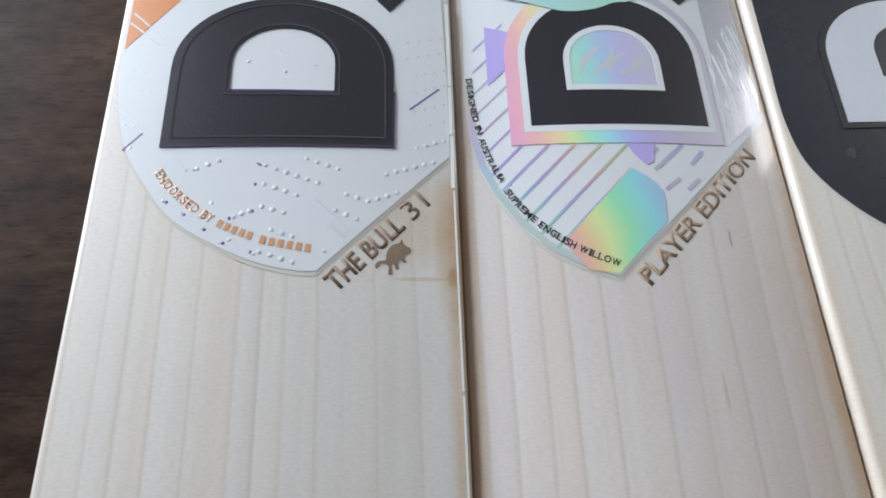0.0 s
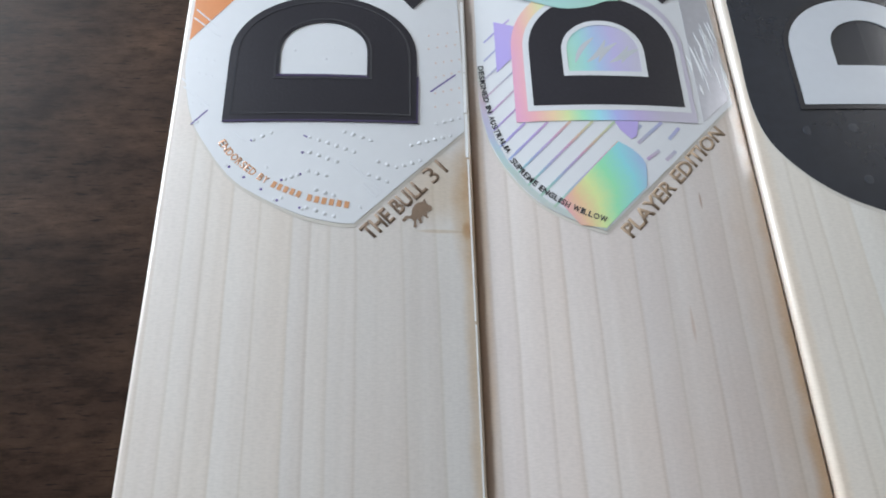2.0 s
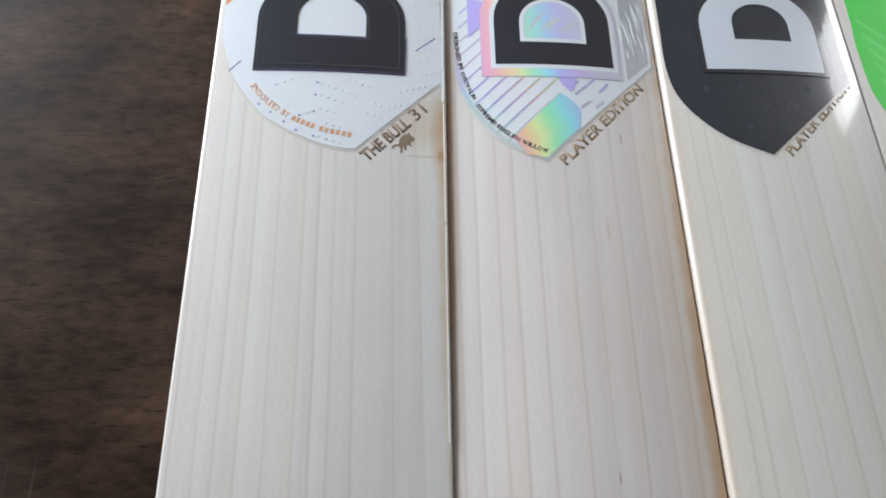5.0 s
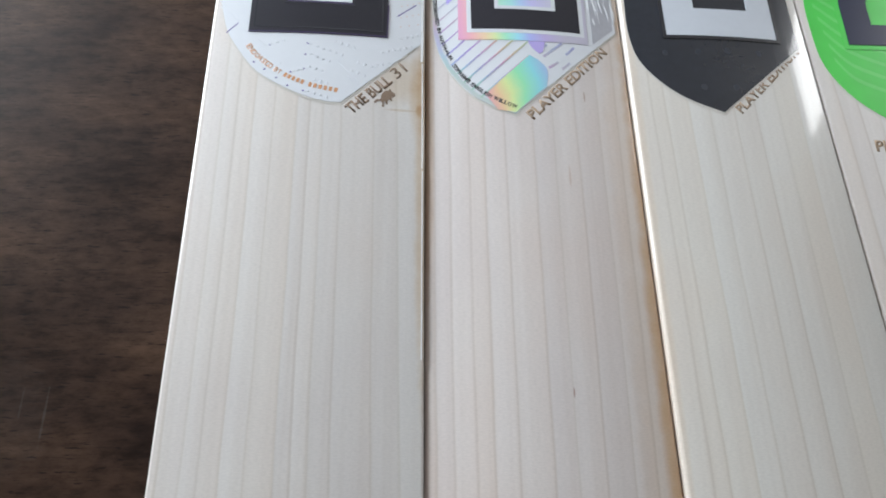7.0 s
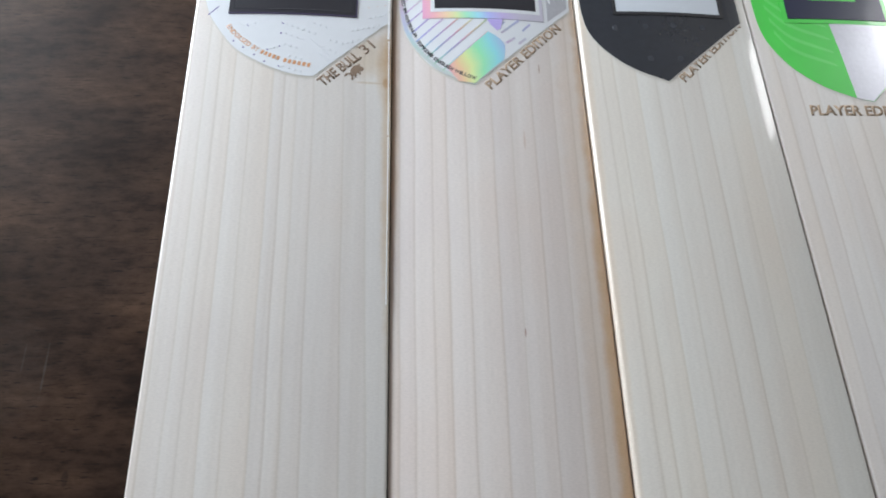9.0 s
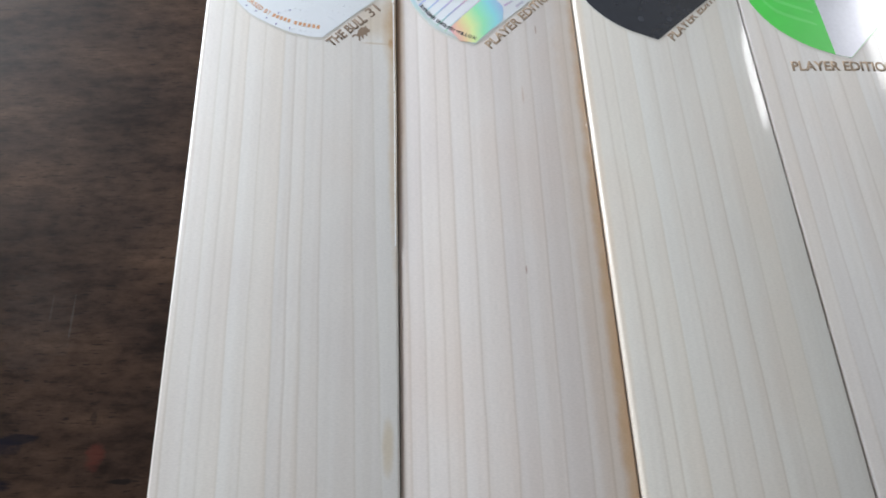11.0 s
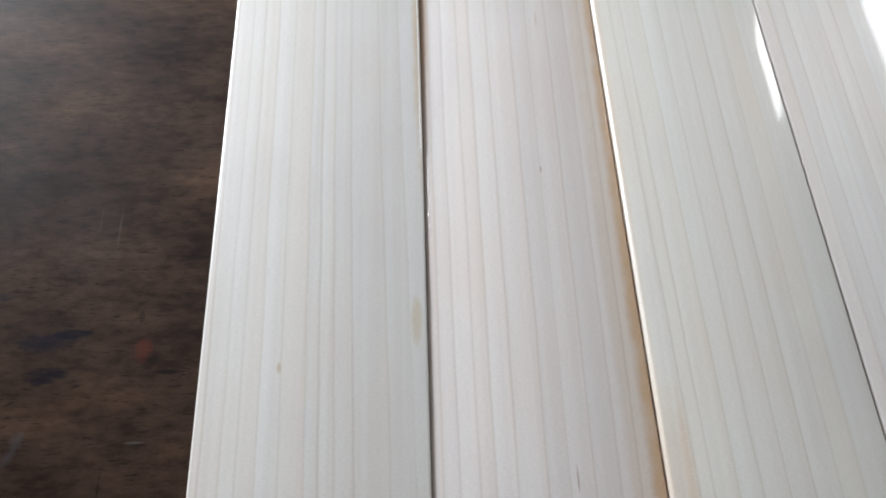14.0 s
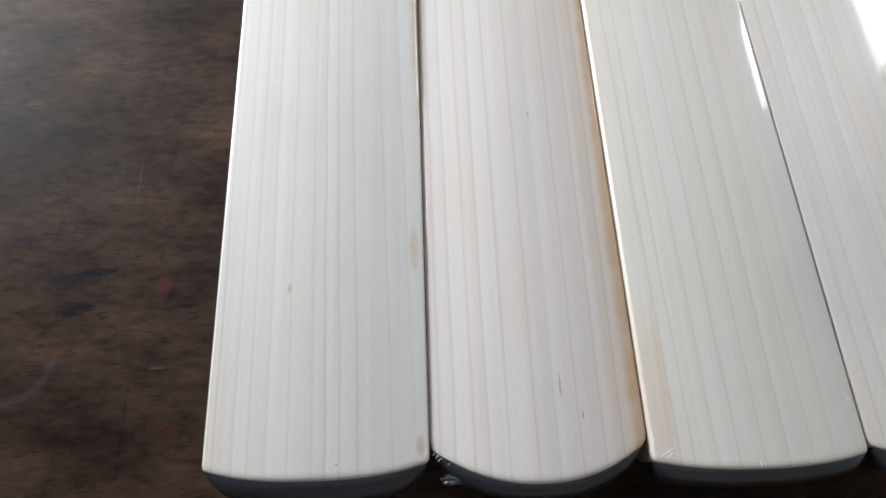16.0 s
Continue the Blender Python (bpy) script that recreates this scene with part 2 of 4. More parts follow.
M = {
    "table": table_wood(),
    "wall": plain("beige_wall_paint", (0.42, 0.40, 0.37), 0.8, grain=60),
    "floor": plain("grey_floor_tile", (0.35, 0.33, 0.31), 0.5, grain=40),
    "frame": plain("white_window_paint", (0.80, 0.80, 0.79), 0.4),
    "toe": plain("navy_toe_rubber", (0.034, 0.036, 0.050), 0.30, 0.9, vary=0.25, grain=160, bump=0.5, depth=0.0004),
    "white_foil": plain("pale_sticker_vinyl", (0.70, 0.71, 0.745), 0.36, 0.6, vary=0.03, bump=0.06),
    "black_vinyl": plain("black_vinyl", (0.029, 0.027, 0.035), 0.34, 0.05, vary=0.22, grain=900, bump=0.6, spec=0.35),
    # lighter than the vinyl: the embossed line's highlight is put into its colour
    "rim_highlight": plain("raised_rim_painted_highlight", (0.050, 0.050, 0.060), 0.24, 0.8, vary=0.2),
    "purple": plain("violet_print", (0.13, 0.09, 0.30), 0.4, 0.4),
    "deep_violet": plain("deep_violet_edge", (0.050, 0.032, 0.095), 0.3, 0.4),
    "orange": plain("orange_print", (0.66, 0.235, 0.075), 0.4, 0.4),
    "copper": plain("copper_orange_print", (0.64, 0.32, 0.16), 0.4, 0.3),
    "burn": plain("burnt_brown_engraving", (0.38, 0.27, 0.185), 0.75, 0.0, vary=0.25, grain=700),
    "burn_dark": plain("dark_burnt_engraving", (0.265, 0.18, 0.125), 0.75, 0.0, vary=0.25, grain=700),
    "ink": plain("black_ink", (0.03, 0.03, 0.04), 0.4, 0.3),
    "salmon": plain("pale_salmon_print", (0.70, 0.56, 0.52), 0.4, 0.4),
    "silver": plain("silver_foil", (0.50, 0.50, 0.55), 0.30, 0.2, 0.35, vary=0.12, grain=420, bump=0.3, depth=0.0002),
    "slate": plain("slate_black_sticker", (0.022, 0.025, 0.035), 0.26, 0.7, vary=0.25, grain=250, bump=0.3, spec=0.25),
    "pale_grey": plain("pale_grey_letter_vinyl", (0.56, 0.58, 0.63), 0.3, 0.5, vary=0.04),
    "green": plain("bright_green_vinyl", (0.050, 0.56, 0.060), 0.36, 0.5, vary=0.10, grain=60),
    "green_light": plain("light_green_stripe", (0.10, 0.60, 0.11), 0.36, 0.5, vary=0.10, grain=60),
    "grip": plain("black_rubber_grip", (0.03, 0.03, 0.032), 0.6),
    "cane": plain("cane_handle", (0.55, 0.42, 0.27), 0.5),
    "holo": holographic("rainbow_foil", 0.5, (0.50, 0.50, 0.54), 0.3),
    "holo_soft": holographic("faint_rainbow_foil", 0.22, (0.60, 0.60, 0.66), 0.3),
    "holo_panel": holographic("green_rainbow_foil", 0.88, (0.50, 0.58, 0.52), 0.15, (29.0, 7.0, 0.22),
                              [(0.0, (0.92, 0.32, 0.46)), (0.18, (0.96, 0.58, 0.30)), (0.34, (0.80, 0.90, 0.34)), (0.55, (0.30, 0.88, 0.48)), (0.78, (0.24, 0.76, 0.86)), (1.0, (0.38, 0.50, 0.88))], 0.25, 0.26),
    "holo_top": holographic("pale_green_foil", 0.75, (0.50, 0.66, 0.62), 0.2, (10.0, -16.0, 2.9),
                            [(0.0, (0.60, 0.56, 0.86)), (0.4, (0.38, 0.80, 0.76)), (0.7, (0.48, 0.86, 0.60)), (1.0, (0.55, 0.62, 0.88))], 0.4, 0.2),
    "holo_centre": holographic("blue_green_foil", 0.85, (0.55, 0.58, 0.68), 0.2, (34.0, 5.0, -0.10),
                               [(0.0, (0.42, 0.86, 0.60)), (0.22, (0.36, 0.84, 0.80)), (0.42, (0.44, 0.64, 0.96)), (0.65, (0.60, 0.52, 0.92)), (1.0, (0.64, 0.60, 0.74))], 0.2, 0.25),
    "holo_frame": holographic("bright_rainbow_foil", 0.92, (0.62, 0.54, 0.72), 0.2, (18.0, 1.5, 0.50),
                              [(0.0, (0.90, 0.42, 0.62)), (0.12, (0.98, 0.50, 0.50)), (0.24, (0.98, 0.72, 0.42)), (0.34, (0.80, 0.92, 0.42)), (0.44, (0.42, 0.93, 0.62)), (0.55, (0.36, 0.84, 0.95)), (0.66, (0.46, 0.52, 0.97)), (0.80, (0.56, 0.46, 0.80)), (1.0, (0.55, 0.53, 0.62))], 0.15, 0.10),
    "violet_foil": holographic("violet_foil", 0.5, (0.47, 0.40, 0.84), 0.15, (16.0, 9.0, 0.3), [(0.0, (0.42, 0.40, 0.92)), (1.0, (0.58, 0.46, 0.78))], 0.4, 0.3),
    "slate_spot": plain("grey_printed_spot", (0.040, 0.044, 0.056), 0.3, 0.1, vary=0.2, spec=0.25),
    "slate_rim": plain("black_raised_rim", (0.018, 0.018, 0.024), 0.26, 0.4, vary=0.2),
    "film": plain("clear_film_over_willow", (0.62, 0.58, 0.53), 0.3, 0.6, vary=0.05),
    # white colour stands in for the glints on clear film
    "crease": plain("white_painted_film_glint", (0.95, 0.96, 0.98), 0.08, 1.0, vary=0.02),
    "crumpled": plain("crumpled_film", (0.12, 0.125, 0.14), 0.10, 1.0, vary=0.3, grain=900, bump=0.8, depth=0.0008),
    "navy": plain("navy_black_vinyl", (0.016, 0.020, 0.050), 0.34, 0.1, vary=0.15, spec=0.3),
    "holo_dull": holographic("violet_grey_foil", 0.25, (0.46, 0.41, 0.66), 0.2),
}


# ---- helpers of this scene ----
def mesh_from(bm, name, smooth=False):
    bmesh.ops.recalc_face_normals(bm, faces=bm.faces[:])
    me = bpy.data.meshes.new(name)
    bm.to_mesh(me)
    bm.free()
    if smooth:
        me.polygons.foreach_set("use_smooth", [True] * len(me.polygons))
        me.set_sharp_from_angle(angle=radians(38))
    return me


def part(name, bm, material, parent=None, label="", smooth=False):
    """Links a bmesh as one mesh object under a thing or a part; its vertices are in the thing's own frame."""
    me = bm if isinstance(bm, bpy.types.Mesh) else mesh_from(bm, name, smooth)
    if not me.materials:
        me.materials.append(material)
    ob = new(name, me)
    ob.parent = parent
    return tagged(ob, label)


def box(bm, x0, x1, y0, y1, z0, z1, bevel=0.0):
    r = bmesh.ops.create_cube(bm, size=1.0)
    vs = r["verts"]
    for v in vs:
        v.co = Vector(((x0 + x1) / 2 + v.co.x * (x1 - x0), (y0 + y1) / 2 + v.co.y * (y1 - y0), (z0 + z1) / 2 + v.co.z * (z1 - z0)))
    if bevel:
        bmesh.ops.bevel(bm, geom=list({e for v in vs for e in v.link_edges}), offset=bevel, segments=2, affect="EDGES", profile=0.5)
    return bm


def one_box(*a, **k):
    return box(bmesh.new(), *a, **k)


# ---- the room ----
def slab(name, *a, material="wall", **k):
    return tagged(part(name, one_box(*a, **k), M[material]), kind="structure")


tagged(slab("floor", -1.25, 2.3, -2.8, 2.5, -0.1, 0.0, material="floor"), "grey tiled floor under the table", "floor")
tagged(slab("ceiling", -1.25, 2.3, -2.8, 2.5, 2.7, 2.8), "plain beige ceiling", "ceiling")
tagged(slab("wall_south", -1.25, 2.3, -2.8, -2.6, 0.0, 2.7), "plain beige wall", "wall")


def pierced_wall(name, fixed0, fixed1, a0, a1, h0, h1, span0, span1, along):
    """A wall with one opening from a0 to a1 and from h0 to h1."""
    bm = bmesh.new()
    for b0, b1, z0, z1 in ((span0, a0, 0, 2.7), (a1, span1, 0, 2.7), (a0, a1, 0, h0), (a0, a1, h1, 2.7)):
        box(bm, *((fixed0, fixed1, b0, b1) if along == "y" else (b0, b1, fixed0, fixed1)), z0, z1)
    return tagged(part(name, bm, M["wall"]), "beige wall with a window opening", "wall", kind="structure")


pierced_wall("wall_east", 2.1, 2.3, 1.13, 1.65, Z0 + 0.61, Z0 + 1.65, -2.6, 2.3, "y")
pierced_wall("wall_west", -1.25, -1.06, 0.29, 1.55, Z0 + 0.07, Z0 + 0.93, -2.6, 2.3, "y")
tagged(slab("wall_north", -1.25, 2.3, 2.3, 2.5, 0.0, 2.7), "plain beige wall", "wall")


def window(name, fixed, a0, a1, h0, h1, along):
    ob = tagged(new(name), "white painted window frame", "window", kind="structure")
    def bar(n, b0, b1, z0, z1):
        lo, hi = fixed, fixed + 0.05
        part(n, one_box(*((lo, hi, b0, b1) if along == "y" else (b0, b1, lo, hi)), z0, z1, bevel=0.004), M["frame"], ob)
    bar("window_sill", a0 + 0.003, a1 - 0.003, h0 + 0.003, h0 + 0.06)
    bar("window_head", a0 + 0.003, a1 - 0.003, h1 - 0.06, h1 - 0.003)
    bar("window_jamb", a0 + 0.003, a0 + 0.06, h0 + 0.063, h1 - 0.063)
    bar("window_jamb", a1 - 0.06, a1 - 0.003, h0 + 0.063, h1 - 0.063)


window("window_1", 2.16, 1.13, 1.65, Z0 + 0.61, Z0 + 1.65, "y")
window("window_2", -1.20, 0.29, 1.55, Z0 + 0.07, Z0 + 0.93, "y")

# ---- the table ----
table = tagged(new("table"), "dark brown worn wooden table with stains and scratches", "table")
table.location = (0, 0, 0)
part("tabletop", one_box(-0.98, 0.85, -0.42, 0.62, Z0 - 0.035, Z0, bevel=0.003), M["table"], table)
for sx in (-0.88, 0.72):
    for sy in (-0.36, 0.50):
        part("leg", one_box(sx, sx + 0.06, sy, sy + 0.06, 0.0, Z0 - 0.035, bevel=0.004), M["table"], table)
for y0 in (-0.34, 0.52):
    part("apron", one_box(-0.82, 0.72, y0, y0 + 0.02, Z0 - 0.115, Z0 - 0.035, bevel=0.002), M["table"], table)


# ---- the bats ----
class Bat:
    """One cricket bat lying face up. left and right: the edges' x at y = 0 and their lean; toe: the corners' y, the bow and its power."""

    def __init__(self, left, right, toe, radii, camber, lines, tint, seed, label, corner=0.004, stains_and_bounce=(), lift=0.0, roll=0.0, tilt=0.0, spread=(0.0, 0.0), guard=(0.0095, 14)):
        self.left, self.right, self.toe, self.radii, self.camber, self.corner, self.lift, self.roll = left, right, toe, radii, camber, corner, lift, roll
        self.tilt, self.guard = tilt, guard
        self.origin = Vector(((left[0] + right[0]) / 2, 0.0, Z0))
        self.thing = tagged(new("cricket_bat"), label, "cricket bat", "bats side by side on the table")
        self.thing.location = self.origin
        ox = self.origin.x
        lean = (left[1] + right[1]) / 2
        self.wood = willow("willow", left[0] - ox, lean, right[0] - left[0], lines, tint, seed, [(sx - ox, *r) for sx, *r in stains_and_bounce], spread)
        self.blade()
        self.toe_guard()
        self.handle()

    def edges(self, y):
        return self.left[0] + self.left[1] * y, self.right[0] + self.right[1] * y

    def top(self, x, y):
        """Height of the face at a place."""
        l, r = self.edges(y)
        q = (2 * x - l - r) / (r - l)
        z = ZF + self.lift + self.tilt * (y + 0.1) - self.camber * min(1.0, q * q)
        if r - x < 0.014:
            z -= self.roll * min(1.0, (0.014 - r + x) / 0.014) ** 2
        for d, rad in ((x - l, self.radii[0]), (r - x, self.radii[1])):
            if d < rad:
                k = min(1.0, (rad - d) / rad)
                z -= rad * 0.8 * (1 - math.sqrt(max(0.0, 1 - k * k)))
        return z

    def section(self, s):
        """The closed cross-section s metres from the toe: (x, y, z) points, face first."""
        y0, bow, power = self.toe
        length = 0.555
        l, r = self.edges(y0 + s)
        narrow = 0.0
        if s < self.corner:
            narrow = self.corner - math.sqrt(max(0.0, self.corner ** 2 - (self.corner - s) ** 2))
        if s > 0.49:
            k = min(1.0, (s - 0.49) / (length - 0.49))
            narrow = ((r - l) / 2 - 0.02) * (k * k * (3 - 2 * k)) ** 1.3
        xc, half = (l + r) / 2, (r - l) / 2
        edge = 0.024 + 0.014 * min(1.0, s / 0.15) - 0.012 * max(0.0, (s - 0.3) / 0.25)
        spine = 0.034 + 0.034 * math.sin(min(1.0, s / 0.21) * math.pi / 2) - 0.024 * max(0.0, (s - 0.24) / 0.32) ** 1.3
        dip = 0.0 if s > 0.002 else 0.0012 * (1 - s / 0.002) ** 2
        us = [-1 + 2 * (1 - math.cos(i / 13 * math.pi / 2)) * self.radii[0] / (2 * half) for i in range(13)]
        us += list(np.linspace(-1 + self.radii[0] / half, 1 - self.radii[1] / half, 17))
        us += [1 - 2 * (1 - math.cos(i / 13 * math.pi / 2)) * self.radii[1] / (2 * half) for i in range(12, -1, -1)]
        pts = []
        for u in us:
            x = xc + u * half
            pts.append((xc + u * (half - narrow), self.toe_y(u, s), self.top(x, y0 + s) - dip))
        z_side = ZF - edge
        for u, z in ((1.0, z_side), (0.97, z_side - 0.004)):
            pts.append((xc + u * (half - narrow), self.toe_y(u, s), z))
        for i in range(1, 12):
            u = 0.97 - 1.94 * i / 12
            z = z_side - 0.004 - (spine - edge - 0.004) * (1 - abs(u / 0.97)) ** 0.9
            pts.append((xc + u * (half - narrow), self.toe_y(u, s), z))
        for u, z in ((-0.97, z_side - 0.004), (-1.0, z_side)):
            pts.append((xc + u * (half - narrow), self.toe_y(u, s), z))
        return pts

    def toe_y(self, u, s):
        y0, bow, power = self.toe
        return y0 + s - bow * (1 - min(1.0, abs(u)) ** power) * max(0.0, 1 - s / 0.1)

    def local(self, p):
        return Vector(p) - self.origin

    def blade(self):
        bm = bmesh.new()
        ss = [0, 0.0004, 0.001, 0.002, 0.004, 0.007, 0.011, 0.016, 0.024, 0.035, 0.05, 0.07, 0.1] + [0.12 + 0.022 * i for i in range(17)] + [0.49 + 0.0065 * i for i in range(1, 11)]
        rows = [[bm.verts.new(self.local(p)) for p in self.section(s)] for s in ss]
        n = len(rows[0])
        for a, b in zip(rows, rows[1:]):
            for i in range(n):
                j = (i + 1) % n
                bm.faces.new((a[i], a[j], b[j], b[i]))
        bm.faces.new(rows[0])
        bm.faces.new(rows[-1][::-1])
        self.body = part("blade", bm, self.wood, self.thing, "pale cream straight-grained willow under clear film", smooth=True)

    def toe_guard(self):
        """Dark rubber that wraps the end of the toe and bulges past the face."""
        bm = bmesh.new()
        y0 = self.toe[0]
        l, r = self.edges(y0)
        xc, half = (l + r) / 2, (r - l) / 2 - self.corner * 0.6
        prof = [(-0.0006, -0.0010)] + [(d * self.guard[0], z) for d, z in ((0.16, -0.0012), (0.42, -0.0024), (0.72, -0.0060), (0.93, -0.0105), (1.0, -0.0150), (0.94, -0.0215), (0.45, -0.029))] + [(-0.0006, -0.031)]
        rows = []
        for i in range(33):
            u = -1 + i / 16
            fade = max(0.0, 1 - abs(u) ** self.guard[1])
            ztop = self.top(xc + u * (half - 0.001), y0) - ZF
            rows.append([bm.verts.new(self.local((xc + u * (half + 0.0004), self.toe_y(u, 0) - d * (0.25 + 0.75 * fade), ZF + z + ztop))) for d, z in prof])
        for a, b in zip(rows, rows[1:]):
            for k in range(len(prof)):
                m = (k + 1) % len(prof)
                bm.faces.new((a[k], a[m], b[m], b[k]))
        bm.faces.new(rows[0])
        bm.faces.new(rows[-1][::-1])
        part("toe_guard", bm, M["toe"], self.thing, "dark navy rubber toe guard under film", smooth=True)

    def handle(self):
        y1 = self.toe[0] + 0.54
        l, r = self.edges(y1)
        xc = (l + r) / 2
        for name, a, b, rad, mat in (("handle", y1, y1 + 0.06, 0.0165, "cane"), ("grip", y1 + 0.05, y1 + 0.30, 0.0185, "grip")):
            bm = bmesh.new()
            rows = []
            for k in range(24):
                y = a + (b - a) * k / 23
                rr = rad + (0.0006 * (k % 2) if name == "grip" else 0)
                rows.append([bm.verts.new(self.local((xc + rr * math.cos(t * math.pi / 10), y, ZF - 0.03 + rr * 1.12 * math.sin(t * math.pi / 10)))) for t in range(20)])
            for p, q in zip(rows, rows[1:]):
                for i in range(20):
                    j = (i + 1) % 20
                    bm.faces.new((p[i], p[j], q[j], q[i]))
            bm.faces.new(rows[0])
            bm.faces.new(rows[-1][::-1])
            part(name, bm, M[mat], self.thing, smooth=True)

    # flat things that lie on the curved face
    def lay(self, bm, lift, thick=0.0):
        """Cuts a flat mesh in fine strips, bends it onto the face and gives it a thickness."""
        xs = [v.co.x for v in bm.verts]
        x = min(xs) + 0.003
        step = 0.004
        l, r = self.edges(0.05)
        while x < max(xs):
            near = min(x - l, r - x) < 0.012
            bmesh.ops.bisect_plane(bm, geom=bm.verts[:] + bm.edges[:] + bm.faces[:], plane_co=(x, 0, 0), plane_no=(1, 0, 0))
            x += 0.0012 if near else step
        if thick:
            top = bmesh.ops.extrude_face_region(bm, geom=bm.faces[:])
            up = [g for g in top["geom"] if isinstance(g, bmesh.types.BMVert)]
            for v in up:
                v.co.z += thick
        for v in bm.verts:
            base = v.co.z
            v.co.z = self.top(v.co.x, v.co.y) + lift + base
            v.co = v.co - self.origin
        return bm

    def shape(self, outline, lift, thick=0.0, holes=()):
        """A flat shape with holes from outlines of (x, y)."""
        bm = bmesh.new()
        edges = []
        for ring in (outline, *holes):
            vs = [bm.verts.new((x, y, 0)) for x, y in ring]
            edges += [bm.edges.new((vs[i], vs[(i + 1) % len(vs)])) for i in range(len(vs))]
        bmesh.ops.triangle_fill(bm, use_beauty=True, edges=edges)
        return self.lay(bm, lift, thick)

    def text(self, body, x, y, height, angle, lift, length=0.0, weight=0.0, thick=0.0001, font_shear=0.0):
        """Lettering with its baseline's start at x, y."""
        cu = bpy.data.curves.new("lettering", "FONT")
        cu.body, cu.size, cu.offset, cu.resolution_u, cu.shear = body, height / 0.70, weight, 3, font_shear
        ob = bpy.data.objects.new("lettering", cu)
        scene.collection.objects.link(ob)
        dg = bpy.context.evaluated_depsgraph_get()
        me = bpy.data.meshes.new_from_object(ob.evaluated_get(dg))
        bm = bmesh.new()
        bm.from_mesh(me)
        bpy.data.objects.remove(ob)
        bpy.data.curves.remove(cu)
        bpy.data.meshes.remove(me)
        ca, sa = math.cos(radians(angle)), math.sin(radians(angle))
        x_min, x_max = min(v.co.x for v in bm.verts), max(v.co.x for v in bm.verts)
        stretch = length / (x_max - x_min) if length else 1.0
        for v in bm.verts:
            px, py = (v.co.x - x_min) * stretch, v.co.y
            v.co = Vector((x + ca * px - sa * py, y + sa * px + ca * py, 0))
        return self.lay(bm, lift, thick)


def bowed(points, n=8):
    """A smooth line through points (Catmull-Rom)."""
    out = []
    p = [points[0], *points, points[-1]]
    for a, b, c, d in zip(p, p[1:], p[2:], p[3:]):
        for i in range(n):
            t = i / n
            out.append(tuple(0.5 * (2 * b[k] + (c[k] - a[k]) * t + (2 * a[k] - 5 * b[k] + 4 * c[k] - d[k]) * t * t + (3 * b[k] - a[k] - 3 * c[k] + d[k]) * t ** 3) for k in (0, 1)))
    return out + [points[-1]]


def letter_d(x0, x1, y0, y1, flat=0.40, grow=0.0):
    """A block letter D turned to stand on its straight side: outline from the lower left round the arch to the lower right."""
    x0, x1, y0, y1 = x0 - grow, x1 + grow, y0 - grow, y1 + grow
    h = y1 - y0
    xc, half = (x0 + x1) / 2, (x1 - x0) / 2
    ys = y0 + flat * h
    arch = [(xc - half * math.cos(a), ys + (y1 - ys) * math.sin(a) ** 0.92) for a in np.linspace(0, math.pi, 29)]
    return [(x0, y0), *arch, (x1, y0)]

bat_white = Bat((-0.0897, -0.0005), (0.0177, 0.0), (-0.2748, 0.0056, 2.7), (0.0016, 0.0013), 0.0025,
                [0.021, 0.104, 0.168, 0.244, 0.332, 0.433, 0.49, 0.55, 0.63, 0.777, 0.881], (0.742, 0.714, 0.688), 3,
                "pale willow cricket bat with a white, black and orange sticker", 0.0035,
                [(0.0150, 0.0515, 0.0022, 0.0042, (0.86, 0.74, 0.60)), (0.0160, 0.062, 0.0075, 0.034, (0.86, 0.73, 0.58)), (0.0175, 0.01, 0.0055, 0.12, (0.86, 0.73, 0.58)), (0.006, 0.0512, 0.010, 0.0008, (0.88, 0.80, 0.70)),
                 (0.006, 0.068, 0.014, 0.016, (0.92, 0.84, 0.74)), (-0.0523, -0.187, 0.0014, 0.0034, (0.80, 0.70, 0.56)), (0.0125, -0.165, 0.0034, 0.016, (0.91, 0.83, 0.70)),
                 (0.0135, -0.266, 0.0025, 0.006, (0.84, 0.72, 0.58)), (-0.0264, -0.2733, 0.0006, 0.0006, (0.30, 0.28, 0.26)), (-0.027, -0.2585, 0.0008, 0.0005, (0.62, 0.60, 0.58))],
                spread=(0.024, 0.035), guard=(0.0112, 10))
# its last three tints paint warm bounce and shade along both edges
bat_rainbow = Bat((0.0181, 0.0), (0.1242, -0.0078), (-0.2713, 0.0146, 2.3), (0.0032, 0.0020), 0.0044,
                  [0.042, 0.112, 0.198, 0.268, 0.363, 0.497, 0.594, 0.708, 0.824, 0.917], (0.755, 0.708, 0.688), 8,
                  "pale willow cricket bat with a rainbow foil sticker", 0.007,
                  [(0.0986, 0.0628, 0.0006, 0.0040, (0.66, 0.54, 0.46)), (0.0812, -0.0836, 0.0006, 0.0028, (0.62, 0.48, 0.44)), (0.0839, -0.2400, 0.0006, 0.0075, (0.62, 0.48, 0.44)),
                   (0.0942, -0.2549, 0.0006, 0.0028, (0.55, 0.42, 0.40)), (0.0875, 0.018, 0.0008, 0.0075, (0.86, 0.77, 0.71)), (0.1245, -0.10, 0.0075, 0.40, (0.86, 0.66, 0.46)),
                   (0.118, -0.10, 0.013, 0.40, (0.95, 0.89, 0.83)), (0.0195, 0.04, 0.0034, 0.10, (0.88, 0.77, 0.65))], 0.0001,
                  tilt=-0.002, spread=(-0.004, -0.02), guard=(0.0085, 14))
